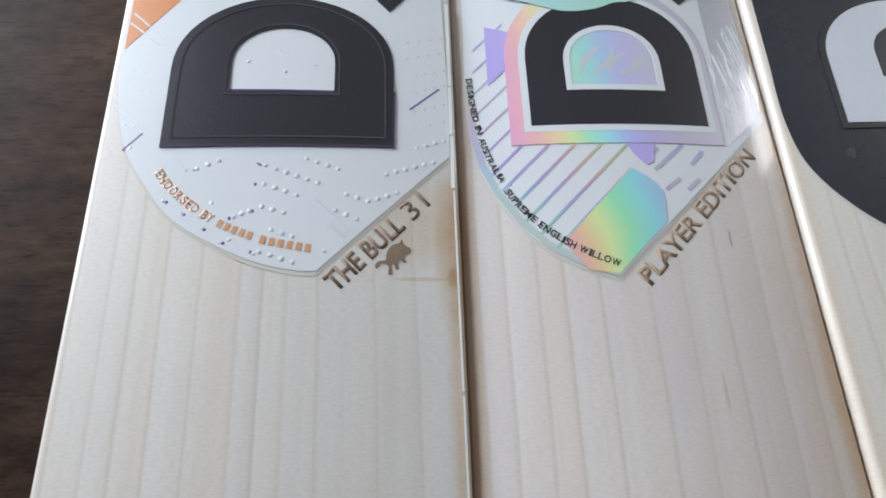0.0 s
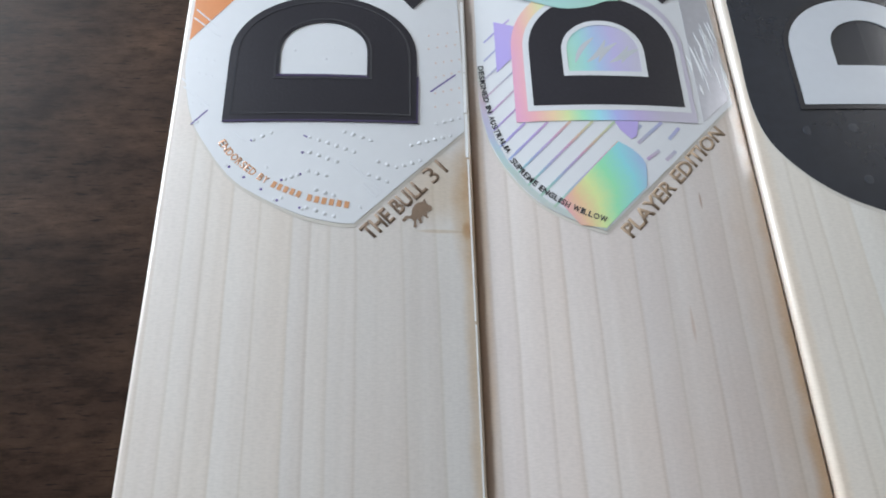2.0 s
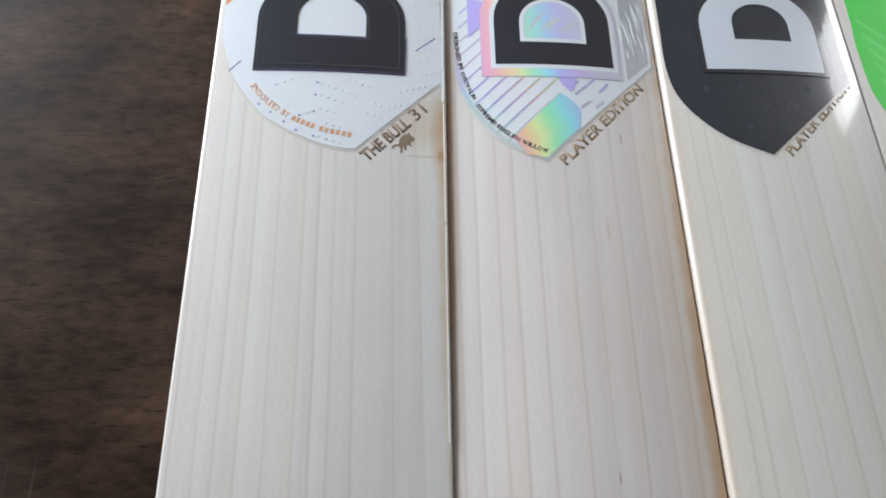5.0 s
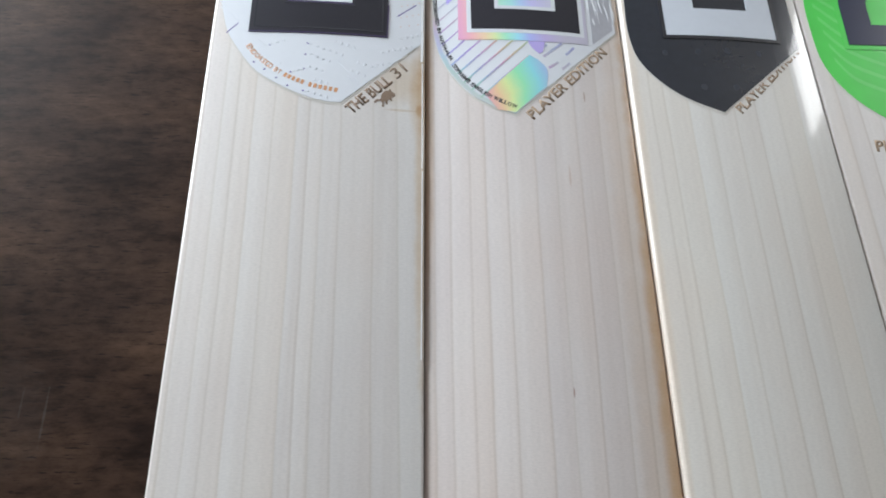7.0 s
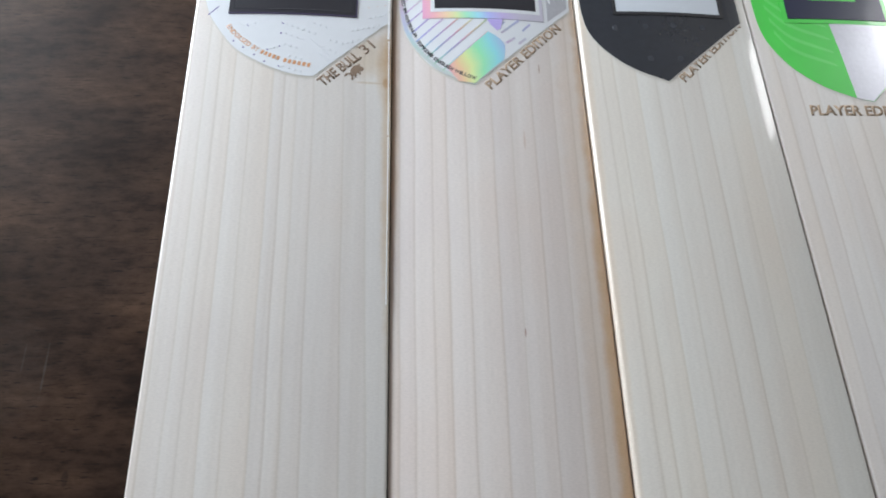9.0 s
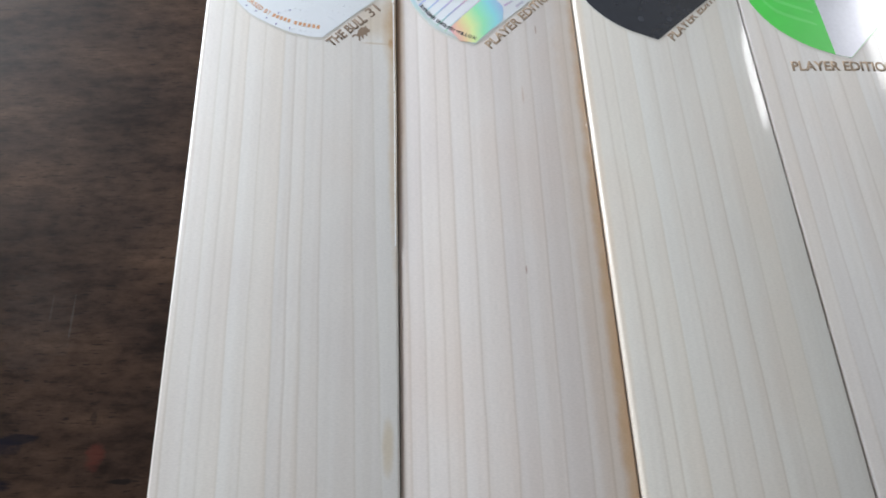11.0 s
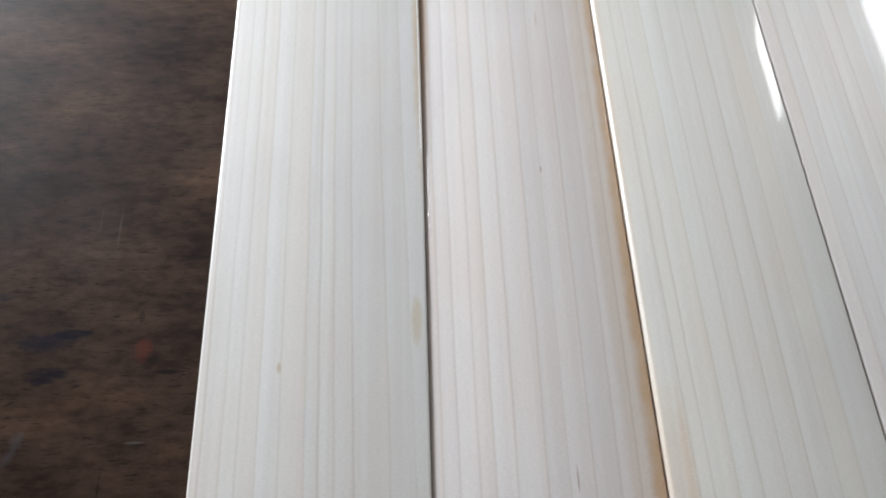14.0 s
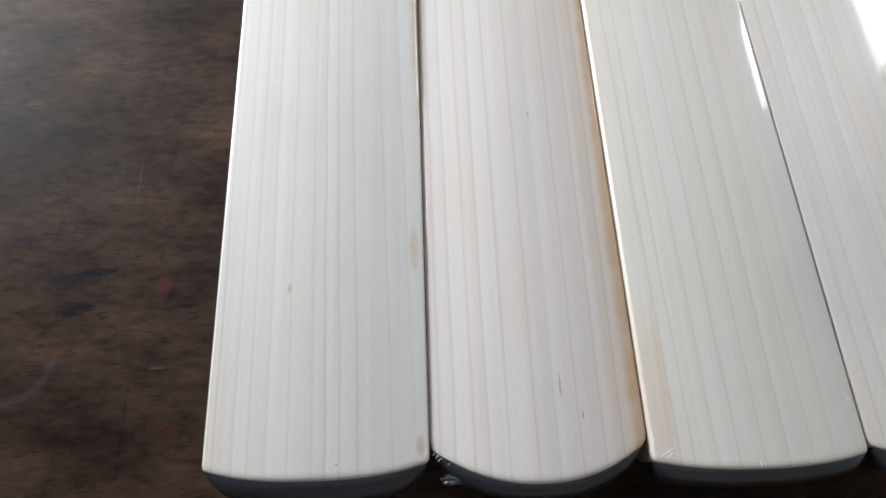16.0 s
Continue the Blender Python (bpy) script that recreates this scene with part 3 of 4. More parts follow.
# its first tint paints the warm bounce along the left edge
bat_slate = Bat((0.1246, -0.0083), (0.2296, -0.0302), (-0.2787, 0.0047, 2.5), (0.0021, 0.0012), 0.0027,
                [0.10, 0.164, 0.275, 0.376, 0.498, 0.61, 0.732, 0.843], (0.728, 0.712, 0.675), 14,
                "pale willow cricket bat with a slate black sticker", 0.004,
                [(0.1262, -0.08, 0.0034, 0.40, (0.99, 0.93, 0.87)), (0.130, -0.250, 0.012, 0.065, (0.985, 0.925, 0.87)), (0.137, -0.24, 0.003, 0.05, (0.975, 0.905, 0.845))], 0.0004, 0.00026, guard=(0.0085, 40))
bat_green = Bat((0.2305, -0.0312), (0.3378, -0.0315), (-0.2757, 0.0080, 2.2), (0.0018, 0.005), 0.0018,
                [0.08, 0.17, 0.26, 0.36, 0.45, 0.55, 0.64, 0.74, 0.85, 0.93], (0.72, 0.695, 0.675), 21,
                "pale willow cricket bat with a bright green sticker", 0.005, (), -0.0013)


# ---- pieces of stickers ----
def ribbon(bat, a, b, width, lift, thick):
    """A straight narrow band from a to b."""
    d = Vector((b[0] - a[0], b[1] - a[1]))
    n = Vector((-d.y, d.x)).normalized() * width / 2
    return bat.shape([(a[0] + n.x, a[1] + n.y), (b[0] + n.x, b[1] + n.y), (b[0] - n.x, b[1] - n.y), (a[0] - n.x, a[1] - n.y)], lift, thick)


def along(points, s):
    """Place and heading in degrees, s metres along a line."""
    for a, b in zip(points, points[1:]):
        d = math.dist(a, b)
        if s <= d or b == points[-1]:
            k = s / d
            return a[0] + (b[0] - a[0]) * k, a[1] + (b[1] - a[1]) * k, math.degrees(math.atan2(b[1] - a[1], b[0] - a[0]))
        s -= d


def run(points):
    return sum(math.dist(a, b) for a, b in zip(points, points[1:]))


def curved_text(bat, parent, words, points, height, lift, material, first=0.0, last=1.0):
    """Letters one by one along a line; each is a mesh of its own."""
    line = bowed(points, 6)
    total = run(line)
    wide = {"I": 0.45, " ": 0.5, "W": 1.35, "M": 1.25, "N": 1.1, "D": 1.05, "O": 1.1, "G": 1.05}
    sizes = [wide.get(ch, 0.85) for ch in words]
    s, scale = first * total, (last - first) * total / sum(sizes)
    for ch, w in zip(words, sizes):
        if ch != " ":
            x, y, _ = along(line, s)
            _, _, turn = along(line, s + w * scale / 2)
            part("letter", bat.text(ch, x, y, height, turn, lift, w * scale * 0.86, 0.03 * height, 0.00006), material, parent)
        s += w * scale


def curved_bar(bat, points, first, last, height, lift, thick):
    line = bowed(points, 6)
    total = run(line)
    low, high = [], []
    for i in range(9):
        x, y, turn = along(line, total * (first + (last - first) * i / 8))
        n = (-math.sin(radians(turn)) * height, math.cos(radians(turn)) * height)
        low.append((x, y))
        high.append((x + n[0], y + n[1]))
    return bat.shape(low + high[::-1], lift, thick)


def dot_mesh(radius, height):
    bm = bmesh.new()
    rings = []
    for k in range(4):
        a = k / 3 * math.pi / 2
        r = radius * math.cos(a) if k < 3 else 0
        if r:
            rings.append([bm.verts.new((r * math.cos(t * math.pi / 5), r * math.sin(t * math.pi / 5), height * math.sin(a) - 0.0001 * (k == 0))) for t in range(10)])
    tip = bm.verts.new((0, 0, height))
    for a, b in zip(rings, rings[1:]):
        for i in range(10):
            bm.faces.new((a[i], a[(i + 1) % 10], b[(i + 1) % 10], b[i]))
    for i in range(10):
        bm.faces.new((rings[-1][i], rings[-1][(i + 1) % 10], tip))
    return mesh_from(bm, "raised_dot", smooth=True)


def set_dot(bat, parent, mesh, x, y, material, lift, name="raised_dot", scale=1.0):
    ob = part(name, mesh, material, parent)
    ob.location = Vector((x, y, bat.top(x, y) + lift)) - bat.origin
    ob.scale = (scale, scale, scale)
    return ob


def crease(bat, a, b, width, bend, lift):
    """A thin bent fold of clear film, tapered to both ends."""
    d = Vector((b[0] - a[0], b[1] - a[1]))
    n = Vector((-d.y, d.x)).normalized()
    one, two = [], []
    for i in range(9):
        k = i / 8
        p = Vector(a) + d * k + n * bend * math.sin(math.pi * k)
        w = width / 2 * math.sin(math.pi * (0.06 + 0.88 * k))
        one.append((p.x + n.x * w, p.y + n.y * w))
        two.append((p.x - n.x * w, p.y - n.y * w))
    return bat.shape(one + two[::-1], lift, 0.0001)


def sticker(bat, left_curve, right, material, label, film=True):
    """A sticker that fills the blade above its curved and slanted lower edges."""
    ring = [(left_curve[0][0], 0.245), *bowed(left_curve), *right, (right[-1][0] - 0.003, 0.245)]
    if film:
        wide = [(x, y - 0.0014) if y < 0.2 else (x, y) for x, y in ring]
        part("film_edge", bat.shape(wide, 0.00005, 0.00006), M["film"], bat.thing, "thin clear film edge under the sticker")
    return part("sticker", bat.shape(ring, 0.00014, 0.00012), material, bat.thing, label)


# ---- the white sticker ----
DOT, SMALL_DOT = dot_mesh(0.00085, 0.00030), dot_mesh(0.00055, 0.00018)
s1 = sticker(bat_white, [(-0.0868, 0.125), (-0.0865, 0.1139), (-0.0819, 0.095), (-0.0744, 0.0819), (-0.065, 0.0702), (-0.0533, 0.0624), (-0.0404, 0.0564), (-0.0295, 0.0538), (-0.0233, 0.0535)],
             [(0.0155, 0.0908), (0.0155, 0.12)], M["white_foil"], "pale grey-white glossy sticker with raised dots")
L1, L2 = 0.00028, 0.00036
part("orange_corner", bat_white.shape([(-0.0868, 0.1292), (-0.0713, 0.1484), (-0.060, 0.175), (-0.060, 0.21), (-0.0868, 0.21)], L1, 0.00005), M["orange"], s1, "orange printed corner")
D1 = letter_d(-0.0709, -0.0015, 0.0935, 0.1492, 0.50)
D1_IN = letter_d(-0.0522, -0.0201, 0.1128, 0.1367, 0.42)
part("logo_shape", bat_white.shape(D1, L1, 0.0003, [D1_IN]), M["black_vinyl"], s1, "matt black arch-shaped logo")
part("logo_rim", bat_white.shape(letter_d(-0.0709, -0.0015, 0.0935, 0.1492, 0.50, -0.0024), L1 + 0.0003, 0.00012, [letter_d(-0.0709, -0.0015, 0.0935, 0.1492, 0.50, -0.0030)]), M["rim_highlight"], s1, "embossed dark line with a painted highlight")
part("logo_rim", bat_white.shape(letter_d(-0.0522, -0.0201, 0.1128, 0.1367, 0.42, 0.0018), L1 + 0.0003, 0.00012, [letter_d(-0.0522, -0.0201, 0.1128, 0.1367, 0.42, 0.0011)]), M["rim_highlight"], s1, "embossed dark line with a painted highlight")
part("violet_edge", bat_white.shape([(-0.0709, 0.0929), (-0.0014, 0.0929), (-0.0010, 0.113), (-0.0016, 0.113), (-0.0020, 0.0936), (-0.0709, 0.0936)], L1 + 0.0001, 0.0003), M["deep_violet"], s1, "violet edge of the logo")
part("violet_edge", bat_white.shape([(-0.0540, 0.1121), (-0.0195, 0.1118), (-0.0198, 0.1128), (-0.0522, 0.1130)], L1 + 0.00031, 0.00006), M["deep_violet"], s1, "violet edge of the logo")
part("logo_shape", bat_white.shape([(-0.0028, 0.1449), (0.0120, 0.163), (0.0120, 0.185), (-0.020, 0.185), (-0.010, 0.153)], L1, 0.0003), M["black_vinyl"], s1, "matt black pointed logo")
DOTS = [((-0.0591, 0.0856), (-0.053, 0.0883), 3), ((-0.0394, 0.0865), (-0.0239, 0.0808), 6), ((-0.0393, 0.0804), (-0.0299, 0.0768), 4), ((-0.0275, 0.0889), (-0.0182, 0.0855), 4), ((-0.0395, 0.0732), (-0.0332, 0.0713), 3), ((-0.0364, 0.0659), (-0.0304, 0.0639), 3), ((-0.0471, 0.0701), (-0.0428, 0.0718), 3), ((-0.0393, 0.0593), (-0.03, 0.0561), 4), ((-0.0156, 0.0771), (-0.0092, 0.075), 3), ((-0.0065, 0.0758), (-0.0008, 0.078), 3), ((-0.0039, 0.084), (0.0103, 0.0886), 6), ((-0.0186, 0.072), (-0.0124, 0.0693), 3), ((0.0053, 0.0933), (0.0138, 0.0963), 4)]
FINE_DOTS = [((0.0031, 0.1326), (0.0141, 0.1353), 4), ((0.003, 0.1263), (0.0167, 0.1301), 5), ((0.0056, 0.1199), (0.0147, 0.1224), 4), ((0.0055, 0.1135), (0.0145, 0.1167), 4), ((0.0051, 0.1064), (0.0142, 0.1093), 4), ((0.005, 0.1004), (0.014, 0.1029), 3), ((-0.0826, 0.1209), (-0.0765, 0.1192), 3), ((-0.0816, 0.1141), (-0.0765, 0.1125), 3), ((-0.0824, 0.1012), (-0.0765, 0.0999), 3), ((-0.0377, 0.1277), (-0.0326, 0.1252), 3)]
LONE_DOTS = [(-0.0471, 0.1237), (-0.0356, 0.1199), (-0.0263, 0.1226), (-0.0675, 0.0755), (-0.062, 0.0713), (-0.0558, 0.0666), (-0.0502, 0.0623), (-0.0537, 0.0746), (-0.0478, 0.063), (-0.0408, 0.0588), (-0.0213, 0.0595), (-0.0795, 0.0933)]
LINES = [((-0.0857, 0.1436), (-0.0745, 0.1327)), ((-0.0863, 0.1397), (-0.0757, 0.1306)), ((-0.0874, 0.1122), (-0.0766, 0.0999)), ((-0.0863, 0.1084), (-0.0781, 0.1015)), ((-0.0252, 0.0769), (-0.0142, 0.0655)), ((-0.0208, 0.0684), (-0.0161, 0.0635)), ((-0.0199, 0.0687), (-0.0154, 0.064)), ((-0.0662, 0.0892), (-0.062, 0.085))]
VIOLET = [((-0.0818, 0.0924), (-0.0765, 0.0981)), ((0.0034, 0.1069), (0.013, 0.1152)), ((-0.0418, 0.0872), (-0.0404, 0.0864))]
ARC1 = [(-0.0713, 0.0845), (-0.0682, 0.0801), (-0.0642, 0.0761), (-0.0581, 0.0711), (-0.0514, 0.0669), (-0.0441, 0.0637), (-0.0369, 0.0612), (-0.0235, 0.0587)]
ARC2A = [(0.022, 0.1206), (0.0227, 0.1098), (0.0245, 0.0994), (0.0268, 0.0904), (0.0307, 0.0817)]
ARC2B = [(0.0314, 0.0789), (0.0355, 0.0727), (0.0417, 0.066), (0.0494, 0.0602), (0.0573, 0.0561), (0.0633, 0.0536)]
TAIL = [(0.0709, 0.0944), (0.0800, 0.0944), (0.0785, 0.0880), (0.0763, 0.0868), (0.0728, 0.0906)]
BLOB = [(0.0713, 0.0858), (0.0764, 0.0823), (0.0802, 0.0768), (0.0793, 0.0674), (0.0731, 0.0617), (0.0628, 0.0517), (0.0540, 0.0530), (0.0479, 0.0618), (0.0594, 0.0738)]
VQ = [(0.0290, 0.1412), (0.0368, 0.1385), (0.0352, 0.1235), (0.0290, 0.1172)]
DASH = [[(0.0890, 0.0943), (0.0787, 0.0852)], [(0.0863, 0.0823), (0.0811, 0.0785)], [(0.0954, 0.0922), (0.0908, 0.0872)], [(0.0925, 0.0823), (0.0882, 0.0784)], [(0.0799, 0.0766), (0.0782, 0.0750)], [(0.0809, 0.0928), (0.0787, 0.0908)]]
CREASE = [[(0.1066, 0.131), (0.111, 0.1074)], [(0.11, 0.1382), (0.1155, 0.1107)], [(0.1132, 0.1358), (0.1175, 0.1107)], [(0.1162, 0.1407), (0.1189, 0.1085)], [(0.1182, 0.1312), (0.1203, 0.1096)], [(0.1236, 0.1508), (0.1221, 0.1266)], [(0.1047, 0.1286), (0.1073, 0.1128)], [(0.1073, 0.1172), (0.109, 0.1074)]]
BUMPS = [(0.1449, 0.0913), (0.1623, 0.0922), (0.1785, 0.0935), (0.1955, 0.0927), (0.1624, 0.0705), (0.1795, 0.0709)]
TOE_FILM = [[(0.0193, -0.2688), (0.0221, -0.2668)], [(0.0195, -0.2708), (0.0228, -0.2684)], [(0.0203, -0.2724), (0.023, -0.2702)], [(0.0215, -0.274), (0.0238, -0.272)], [(0.0263, -0.2762), (0.0272, -0.2747)], [(0.2332, -0.2476), (0.2314, -0.2498)], [(0.2332, -0.2507), (0.2313, -0.2532)], [(0.2341, -0.2499), (0.234, -0.2533)], [(0.1792, -0.2792), (0.1793, -0.2826)], [(0.1815, -0.2793), (0.1814, -0.2821)], [(0.1303, -0.276), (0.1384, -0.2716)], [(0.133, -0.2767), (0.1375, -0.2737)], [(0.1282, -0.2641), (0.1283, -0.2707)], [(0.2061, -0.2802), (0.2069, -0.2815)]]
SLATE_DOT = dot_mesh(0.00085, 0.000022)
for a, b, n in DOTS:
    for i in range(n):
        k = i / (n - 1)
        set_dot(bat_white, s1, DOT, a[0] + (b[0] - a[0]) * k, a[1] + (b[1] - a[1]) * k, M["white_foil"], L1 - 0.0001, scale=0.8 + 0.3 * math.sin(math.pi * (0.2 + 0.6 * k)))
SALMON_DOT = dot_mesh(0.00050, 0.00020)
for a, b, n in FINE_DOTS:
    for i in range(n):
        k = i / (n - 1)
        x, y = a[0] + (b[0] - a[0]) * k, a[1] + (b[1] - a[1]) * k
        set_dot(bat_white, s1, SALMON_DOT if x > 0 else SMALL_DOT, x, y, M["salmon"] if x > 0 else M["white_foil"], L1 - 0.0001)
for x, y in LONE_DOTS:
    set_dot(bat_white, s1, DOT, x, y, M["white_foil"], L1 - 0.0001, scale=0.85)
VIOLET_DOT = SMALL_DOT.copy()
VIOLET_DOT.materials.clear()
VIOLET_DOT.materials.append(M["purple"])
for x, y in ((-0.0597, 0.0853), (-0.0665, 0.0750), (-0.0611, 0.0709), (-0.0549, 0.0662), (-0.0493, 0.0620), (-0.0418, 0.0803), (-0.0483, 0.0696), (-0.0415, 0.0592), (-0.0421, 0.0718)):
    set_dot(bat_white, s1, VIOLET_DOT, x, y, M["purple"], L1 - 0.0001, "violet_dot", 1.1)
for a, b in LINES:
    part("raised_line", ribbon(bat_white, a, b, 0.0005, L1 - 0.0001, 0.00025), M["white_foil"], s1)
for a, b in VIOLET:
    part("violet_line", ribbon(bat_white, a, b, 0.0006, L1 - 0.0001, 0.00012), M["purple"], s1, "thin violet printed line")
curved_text(bat_white, s1, "ENDORSED BY", ARC1, 0.0027, L1, M["copper"], 0.0, 0.44)
for first, last, count in ((0.468, 0.678, 5), (0.708, 0.985, 6)):
    for i in range(count):
        step = (last - first) / count
        part("lettering_bar", curved_bar(bat_white, ARC1, first + step * i, first + step * (i + 0.62), 0.0024, L1, 0.00008), M["copper"], s1, "copper orange printed bar")
for words, x, y, size, length in (("THE BULL", -0.0176, 0.0474, 0.0058, 0.0275), ("31", 0.0038, 0.0690, 0.0062, 0.0077)):
    part("engraved_lettering", bat_white.text(words, x, y, size, 45.3, 0.00005, length, 0.00030 if words != "31" else 0.0001, 0.00004), M["burn_dark"], bat_white.thing, "dark brown laser-burnt lettering")
part("engraved_mark", bat_white.shape(bowed([(-0.0040, 0.0571), (-0.0038, 0.0590), (-0.0029, 0.0607), (-0.0016, 0.0617), (-0.0002, 0.0620), (0.0005, 0.0633), (0.0010, 0.0619), (0.0019, 0.0610), (0.0030, 0.0603), (0.0027, 0.0587), (0.0016, 0.0584), (0.0012, 0.0572), (0.0019, 0.0562), (0.0009, 0.0561), (0.0001, 0.0569), (-0.0007, 0.0559), (-0.0004, 0.0542), (-0.0013, 0.0541), (-0.0018, 0.0556), (-0.0024, 0.0549), (-0.0023, 0.0526), (-0.0034, 0.0526), (-0.0032, 0.0546), (-0.0042, 0.0556), (-0.0054, 0.0556), (-0.0064, 0.0543), (-0.0072, 0.0550), (-0.0061, 0.0565), (-0.0045, 0.0566)], 2), 0.00005, 0.00006),
     M["burn_dark"], bat_white.thing, "small dark brown burnt emblem")

# ---- the rainbow sticker ----
CURVE2 = [(0.0218, 0.135), (0.0216, 0.1206), (0.0220, 0.1015), (0.0253, 0.0856), (0.0321, 0.0724), (0.0412, 0.0615), (0.0521, 0.0548), (0.0627, 0.0507)]
s2 = sticker(bat_rainbow, CURVE2, [(0.1200, 0.1050), (0.1198, 0.12)], M["white_foil"], "white and rainbow foil sticker with diagonal stripes")
line2 = bowed(CURVE2, 10)


def down_left(x, y):
    """Where a line that runs down to the left at 45 degrees meets the sticker's curved edge."""
    while True:
        x, y = x - 0.0004, y - 0.0004
        cx = min((abs(py - y), px) for px, py in line2)[1]
        if x < cx + 0.0030 or y < 0.0520:
            return x, y


for a in [(0.0380 + 0.0083 * i, 0.0944) for i in range(5)] + [(0.0712, 0.0856)]:
    part("foil_stripe", ribbon(bat_rainbow, a, down_left(*a), 0.0009, L1, 0.00006), M["holo" if a[0] > 0.05 else "holo_dull"], s2, "thin rainbow foil stripe")
for i in range(6):
    a = (0.0351, 0.1005 + 0.0083 * i)
    part("foil_stripe", ribbon(bat_rainbow, a, down_left(*a), 0.0007, L1, 0.00006), M["holo_dull"], s2, "thin violet foil stripe")
part("foil_panel", bat_rainbow.shape(TAIL, L1 + 0.00006, 0.00008), M["violet_foil"], s2, "violet foil tail")
part("foil_panel", bat_rainbow.shape(bowed(BLOB[:4], 4) + BLOB[4:], L1 + 0.00002, 0.00008), M["holo_panel"], s2, "green and rainbow foil panel")
part("foil_panel", bat_rainbow.shape(VQ, L1 + 0.00005, 0.00008), M["violet_foil"], s2, "violet foil patch")
part("foil_edge", curved_bar(bat_rainbow, CURVE2[1:], 0.0, 1.0, 0.0022, L1, 0.00005), M["holo_soft"], s2, "faint rainbow foil edge")
part("foil_side", bat_rainbow.shape([(0.1062, 0.0955), (0.1185, 0.1065), (0.1185, 0.175), (0.1062, 0.175)], L1, 0.00005), M["silver"], s2, "silver foil side")
part("foil_frame", bat_rainbow.shape(letter_d(0.0349, 0.1036, 0.0946, 0.1593, 0.50), L2, 0.0001, [letter_d(0.0417, 0.0995, 0.1014, 0.1525, 0.50, 0.0022)]), M["holo_frame"], s2, "rainbow foil frame round the logo")
part("logo_border", bat_rainbow.shape(letter_d(0.0417, 0.0995, 0.1014, 0.1525, 0.50, 0.0023), L2 + 0.00002, 0.00012, [letter_d(0.0417, 0.0995, 0.1014, 0.1525, 0.50, -0.0003)]), M["white_foil"], s2)
part("logo_shape", bat_rainbow.shape(letter_d(0.0417, 0.0995, 0.1014, 0.1525, 0.50), L2, 0.00022, [letter_d(0.0542, 0.0869, 0.1143, 0.1403, 0.42)]), M["black_vinyl"], s2, "matt black arch-shaped logo")
part("logo_border", bat_rainbow.shape(letter_d(0.0542, 0.0869, 0.1143, 0.1403, 0.42), L2 + 0.00002, 0.00025, [letter_d(0.0542, 0.0869, 0.1143, 0.1403, 0.42, -0.0021)]), M["white_foil"], s2)
part("logo_centre", bat_rainbow.shape(letter_d(0.0542, 0.0869, 0.1143, 0.1403, 0.42, -0.0020), L2, 0.00018), M["holo_centre"], s2, "rainbow foil centre")
for i in range(5):
    part("raised_line", crease(bat_rainbow, (0.0592 + 0.0045 * i, 0.1205), (0.0672 + 0.0045 * i, 0.1320 - 0.0012 * i), 0.0021, 0.0012 * (-1) ** i, L2 + 0.0001), M["pale_grey"], s2)
part("logo_shape", bat_rainbow.shape([(0.0935, 0.1560), (0.0985, 0.1510), (0.118, 0.168), (0.118, 0.185), (0.093, 0.185)], L2, 0.0002), M["black_vinyl"], s2, "matt black pointed logo")
part("foil_panel", bat_rainbow.shape(bowed([(0.034, 0.1535), (0.045, 0.1500), (0.056, 0.1464), (0.066, 0.1470), (0.074, 0.1500), (0.083, 0.1545), (0.085, 0.185), (0.034, 0.185)], 4), L2 + 0.0003, 0.00008), M["holo_top"], s2, "green foil panel above the logo")
for a, b in DASH:
    part("foil_dash", ribbon(bat_rainbow, a, b, 0.0013, L1, 0.00006), M["holo_dull"], s2)
for i in range(26):
    u, v = random.Random(i).random(), random.Random(i + 99).random()
    x = 0.0825 + 0.022 * u
    y = 0.0745 + (x - 0.0825) * 0.95 + 0.009 * v
    if y < 0.0930:
        set_dot(bat_rainbow, s2, SMALL_DOT, x, y, M["silver"], L1 - 0.0001, scale=0.5)
curved_text(bat_rainbow, s2, "DESIGNED IN AUSTRALIA", ARC2A, 0.0019, L1 + 0.00012, M["ink"])
curved_text(bat_rainbow, s2, "SUPREME ENGLISH WILLOW", ARC2B, 0.0021, L1 + 0.00012, M["ink"])

# creases of the film over the silver side, their shine put in as white
rnd = random.Random(5)
for i in range(10):
    k = i / 9
    a = (0.1062 + 0.0108 * k + rnd.uniform(-0.0004, 0.0004), 0.1290 + 0.0150 * k + rnd.uniform(-0.004, 0.004))
    b = (min(a[0] + rnd.uniform(0.0022, 0.0036), 0.1196), a[1] - rnd.uniform(0.009, 0.017))
    part("film_glint", crease(bat_rainbow, a, b, rnd.uniform(0.0003, 0.0007), rnd.uniform(-0.0002, 0.0006), L2 + 0.000012 * i), M["crease"], s2, "painted white glint of the clear film")
for a, b in CREASE:
    off = rnd.uniform(-0.0012, 0.0012)
    mid = rnd.uniform(0.0, 0.5)
    a1 = (a[0] + (b[0] - a[0]) * mid + off, a[1] + (b[1] - a[1]) * mid)
    b1 = (a1[0] + (b[0] - a[0]) * 0.5, a1[1] + (b[1] - a[1]) * 0.5)
    part("film_glint", crease(bat_rainbow, a1, b1, rnd.uniform(0.0004, 0.0013), rnd.uniform(-0.0008, 0.0010), L2), M["crease"], s2, "painted white glint of the clear film")
part("engraved_lettering", bat_rainbow.text("PLAYER EDITION", 0.0714, 0.0479, 0.0054, 45.4, 0.00005, 0.0608, 0.00024, 0.00004), M["burn"], bat_rainbow.thing, "brown laser-burnt lettering")

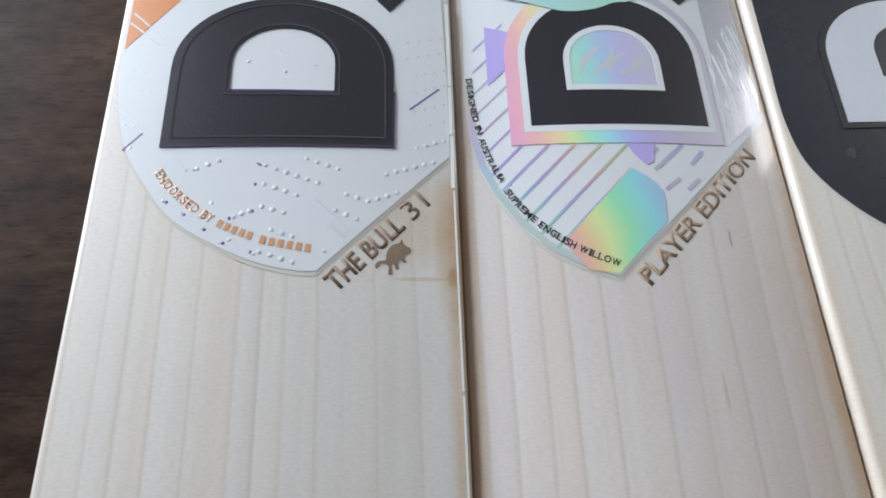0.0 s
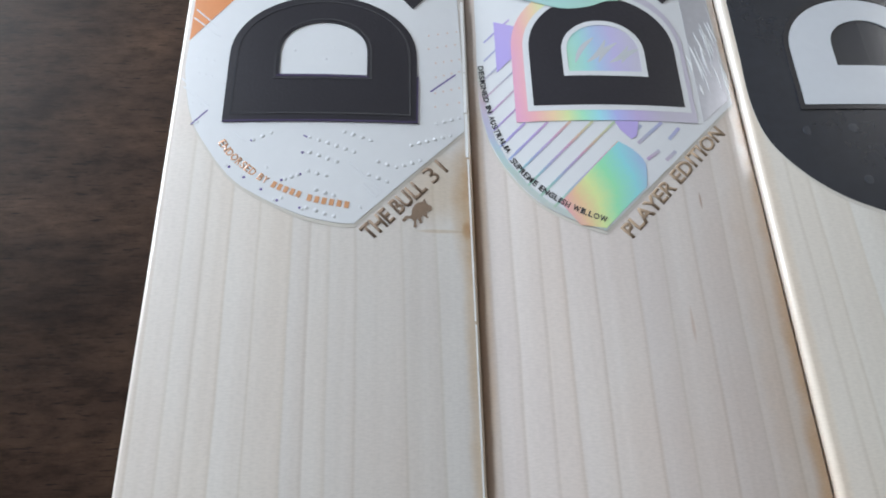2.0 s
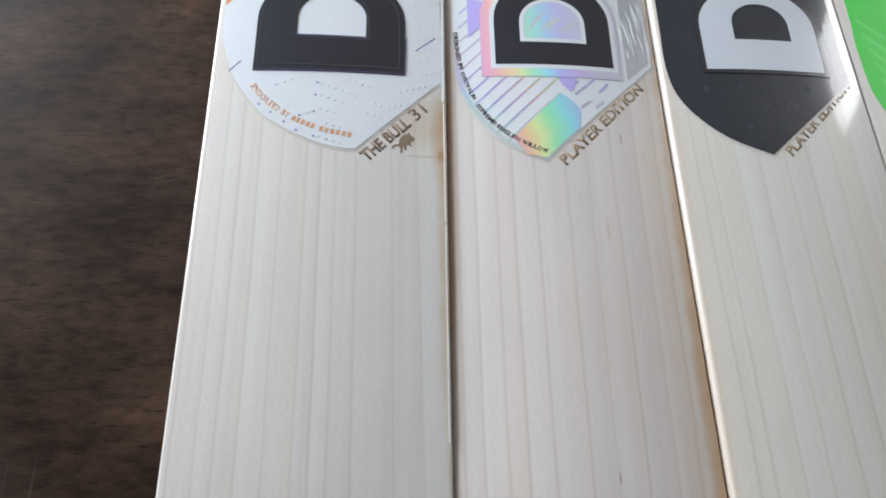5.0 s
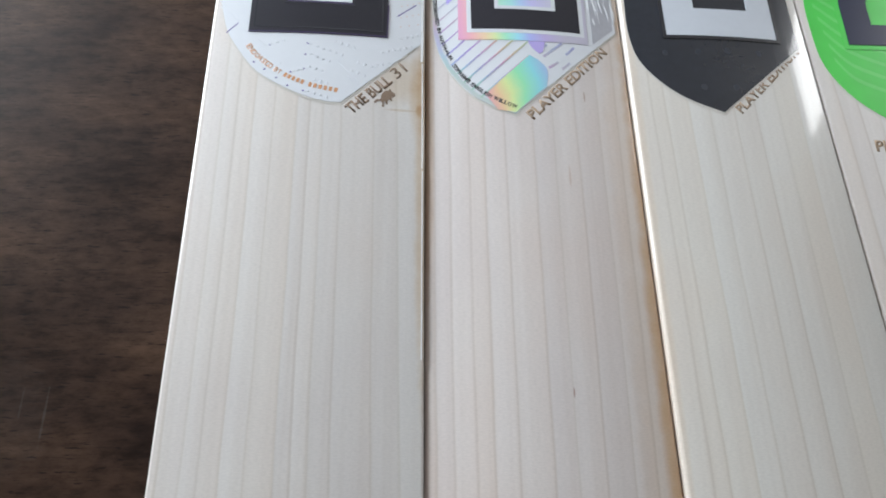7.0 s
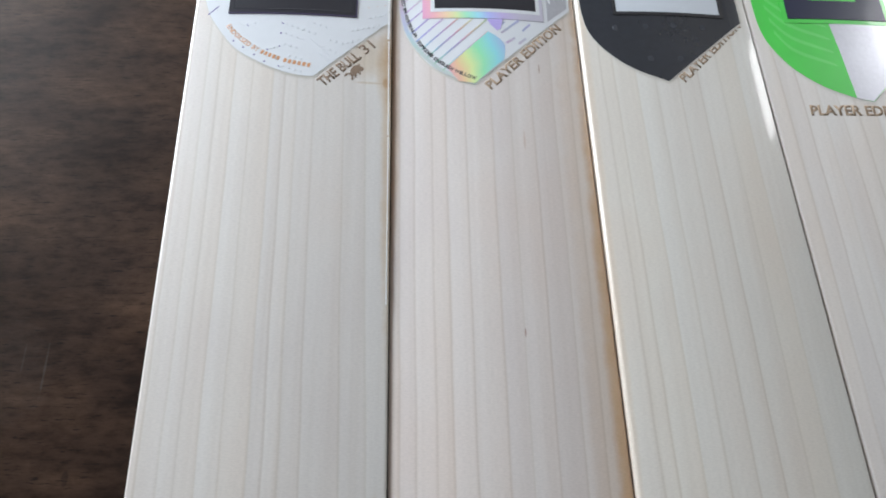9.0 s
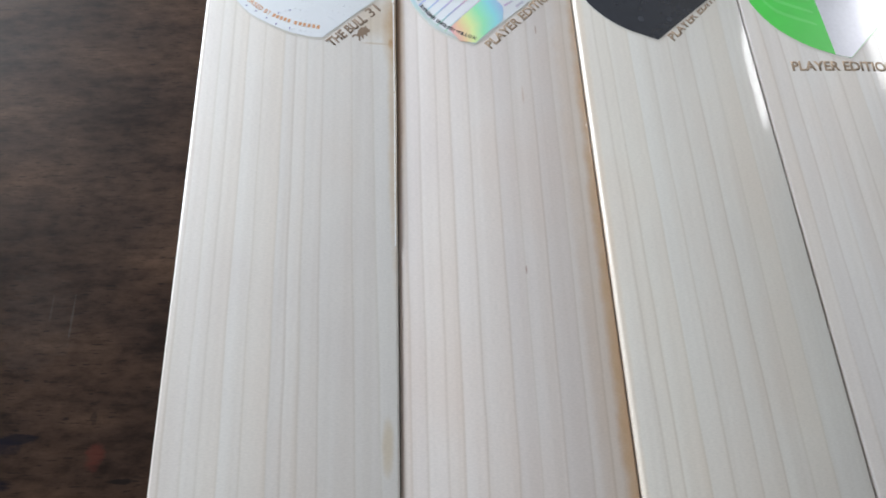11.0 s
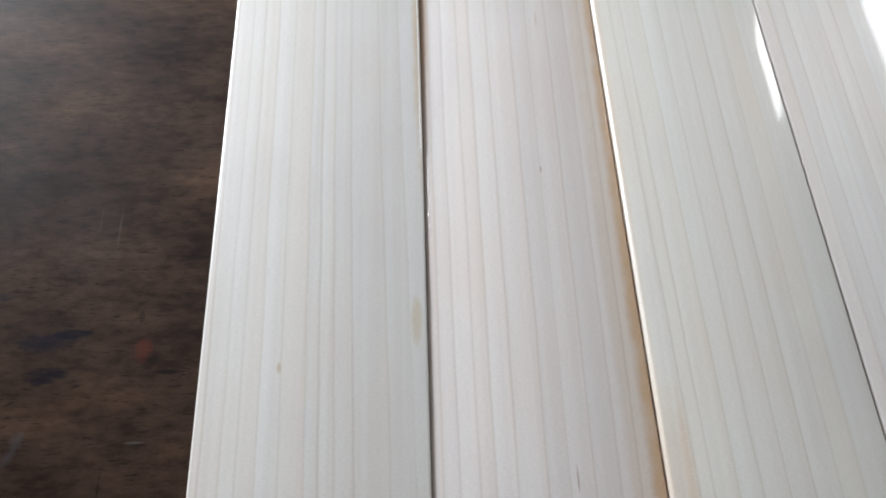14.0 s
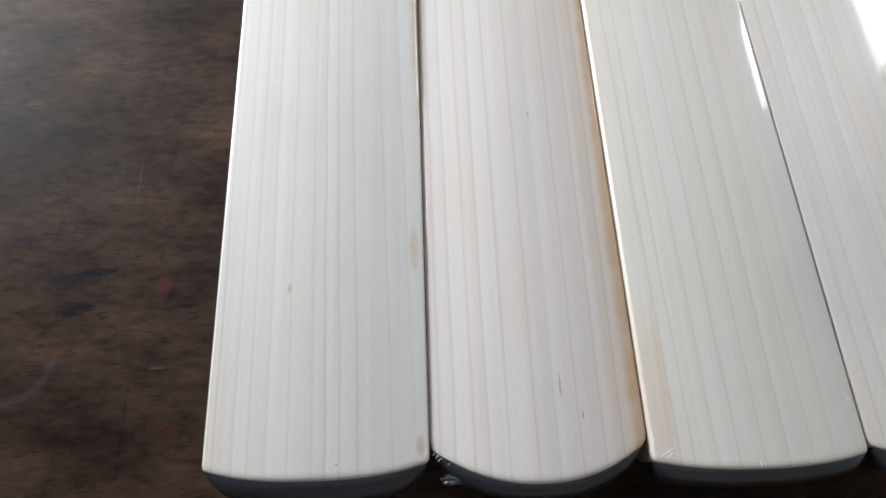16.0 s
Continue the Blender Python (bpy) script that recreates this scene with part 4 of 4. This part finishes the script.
# ---- the slate sticker ----
s3 = sticker(bat_slate, [(0.1262, 0.125), (0.1262, 0.1045), (0.1298, 0.0876), (0.1397, 0.0736), (0.1530, 0.0632), (0.1705, 0.0557)], [(0.2205, 0.0985), (0.2200, 0.12)],
             M["slate"], "slate black sticker with a pale grey logo")
part("logo_shape", bat_slate.shape(letter_d(0.1464, 0.2078, 0.1025, 0.1530, 0.50), L1, 0.0003, [letter_d(0.1634, 0.1938, 0.1203, 0.1425, 0.42)]), M["pale_grey"], s3, "pale grey arch-shaped logo")
part("logo_rim", bat_slate.shape(letter_d(0.1464, 0.2078, 0.1025, 0.1530, 0.50, 0.0022), L1, 0.00036, [letter_d(0.1464, 0.2078, 0.1025, 0.1530, 0.50, 0.0003)]), M["slate_rim"], s3, "embossed black rim")
for x, y in BUMPS:
    set_dot(bat_slate, s3, SLATE_DOT, x, y, M["slate_spot"], L1 - 0.00002, "printed_spot", scale=2.6)
part("engraved_lettering", bat_slate.text("PLAYER EDITION", 0.1799, 0.0552, 0.0052, 45.0, 0.00005, 0.0575, 0.00022, 0.00004), M["burn"], bat_slate.thing, "brown laser-burnt lettering")

# ---- the green sticker ----
s4 = sticker(bat_green, [(0.2315, 0.135), (0.2310, 0.1196), (0.2335, 0.0915), (0.2444, 0.0708), (0.2611, 0.0565), (0.279, 0.0487)], [(0.289, 0.0465), (0.3290, 0.086), (0.3275, 0.12)],
             M["green"], "bright green and silver sticker")
part("foil_panel", bat_green.shape([(0.2793, 0.0486), (0.2888, 0.0467), (0.3285, 0.086), (0.3270, 0.20), (0.281, 0.20), (0.2750, 0.0990), (0.2770, 0.080)], L1, 0.00006), M["silver"], s4, "crinkled silver foil part of the sticker")
for i in range(1, 7):
    x, y = 0.2345 + 0.0012 * (6 - i), 0.062 + 0.009 * i
    part("green_stripe", bat_green.shape(bowed([(x, y + 0.021), (0.250, y + 0.008), (0.2705, y - 0.0005), (0.2708, y + 0.0012), (0.250, y + 0.0108), (x, y + 0.024)], 4), L1 - 0.00002, 0.00002), M["green_light"], s4, "lighter green stripe")
part("logo_border", bat_green.shape(letter_d(0.2507, 0.3120, 0.1028, 0.1530, 0.50, 0.0030), L2, 0.00010), M["green"], s4)
part("logo_shape", bat_green.shape(letter_d(0.2507, 0.3120, 0.1028, 0.1530, 0.50), L2 + 0.0001, 0.00025, [letter_d(0.2665, 0.2960, 0.1165, 0.1425, 0.42)]), M["navy"], s4, "navy black arch-shaped logo")
part("engraved_lettering", bat_green.text("PLAYER EDITION", 0.2503, 0.0376, 0.0062, 0.3, 0.00005, 0.0655, 0.00032, 0.00004), M["burn"], bat_green.thing, "brown laser-burnt lettering")

# ---- creases of the clear film at the toes, their glints painted white ----
for bat, some in ((bat_rainbow, TOE_FILM[:5]), (bat_slate, TOE_FILM[5:])):
    for a, b in some:
        part("film_glint", crease(bat, a, b, 0.00032, 0.0001, 0.00002), M["crease"], bat.thing, "painted white glint of the clear film")
# the highlight along the film's right edge, painted as narrow white ribbons
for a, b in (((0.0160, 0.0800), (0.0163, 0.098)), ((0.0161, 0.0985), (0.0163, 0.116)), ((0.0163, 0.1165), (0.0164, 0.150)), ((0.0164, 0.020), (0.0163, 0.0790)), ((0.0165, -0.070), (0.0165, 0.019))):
    part("film_glint", ribbon(bat_white, a, b, 0.0011 if a[1] > 0.07 else 0.0006, 0.0003, 0.0003), M["crease"], bat_white.thing, "painted white glint of the clear film")


def film_bunch(bat, x, y, z, size):
    """A crumpled knot of shrink film."""
    bm = bmesh.new()
    bmesh.ops.create_icosphere(bm, subdivisions=3, radius=1.0)
    for v in bm.verts:
        k = 1 + 0.75 * noise.noise(v.co * 2.3 + Vector((x * 90, 0, 0)))
        v.co = Vector((x + v.co.x * size[0] * k, y + v.co.y * size[1] * k, z + v.co.z * size[2] * k)) - bat.origin
    part("film_bunch", bm, M["crumpled"], bat.thing, "crumpled clear shrink film at the toe")


film_bunch(bat_rainbow, 0.0300, -0.2822, ZF - 0.010, (0.0055, 0.0026, 0.0028))
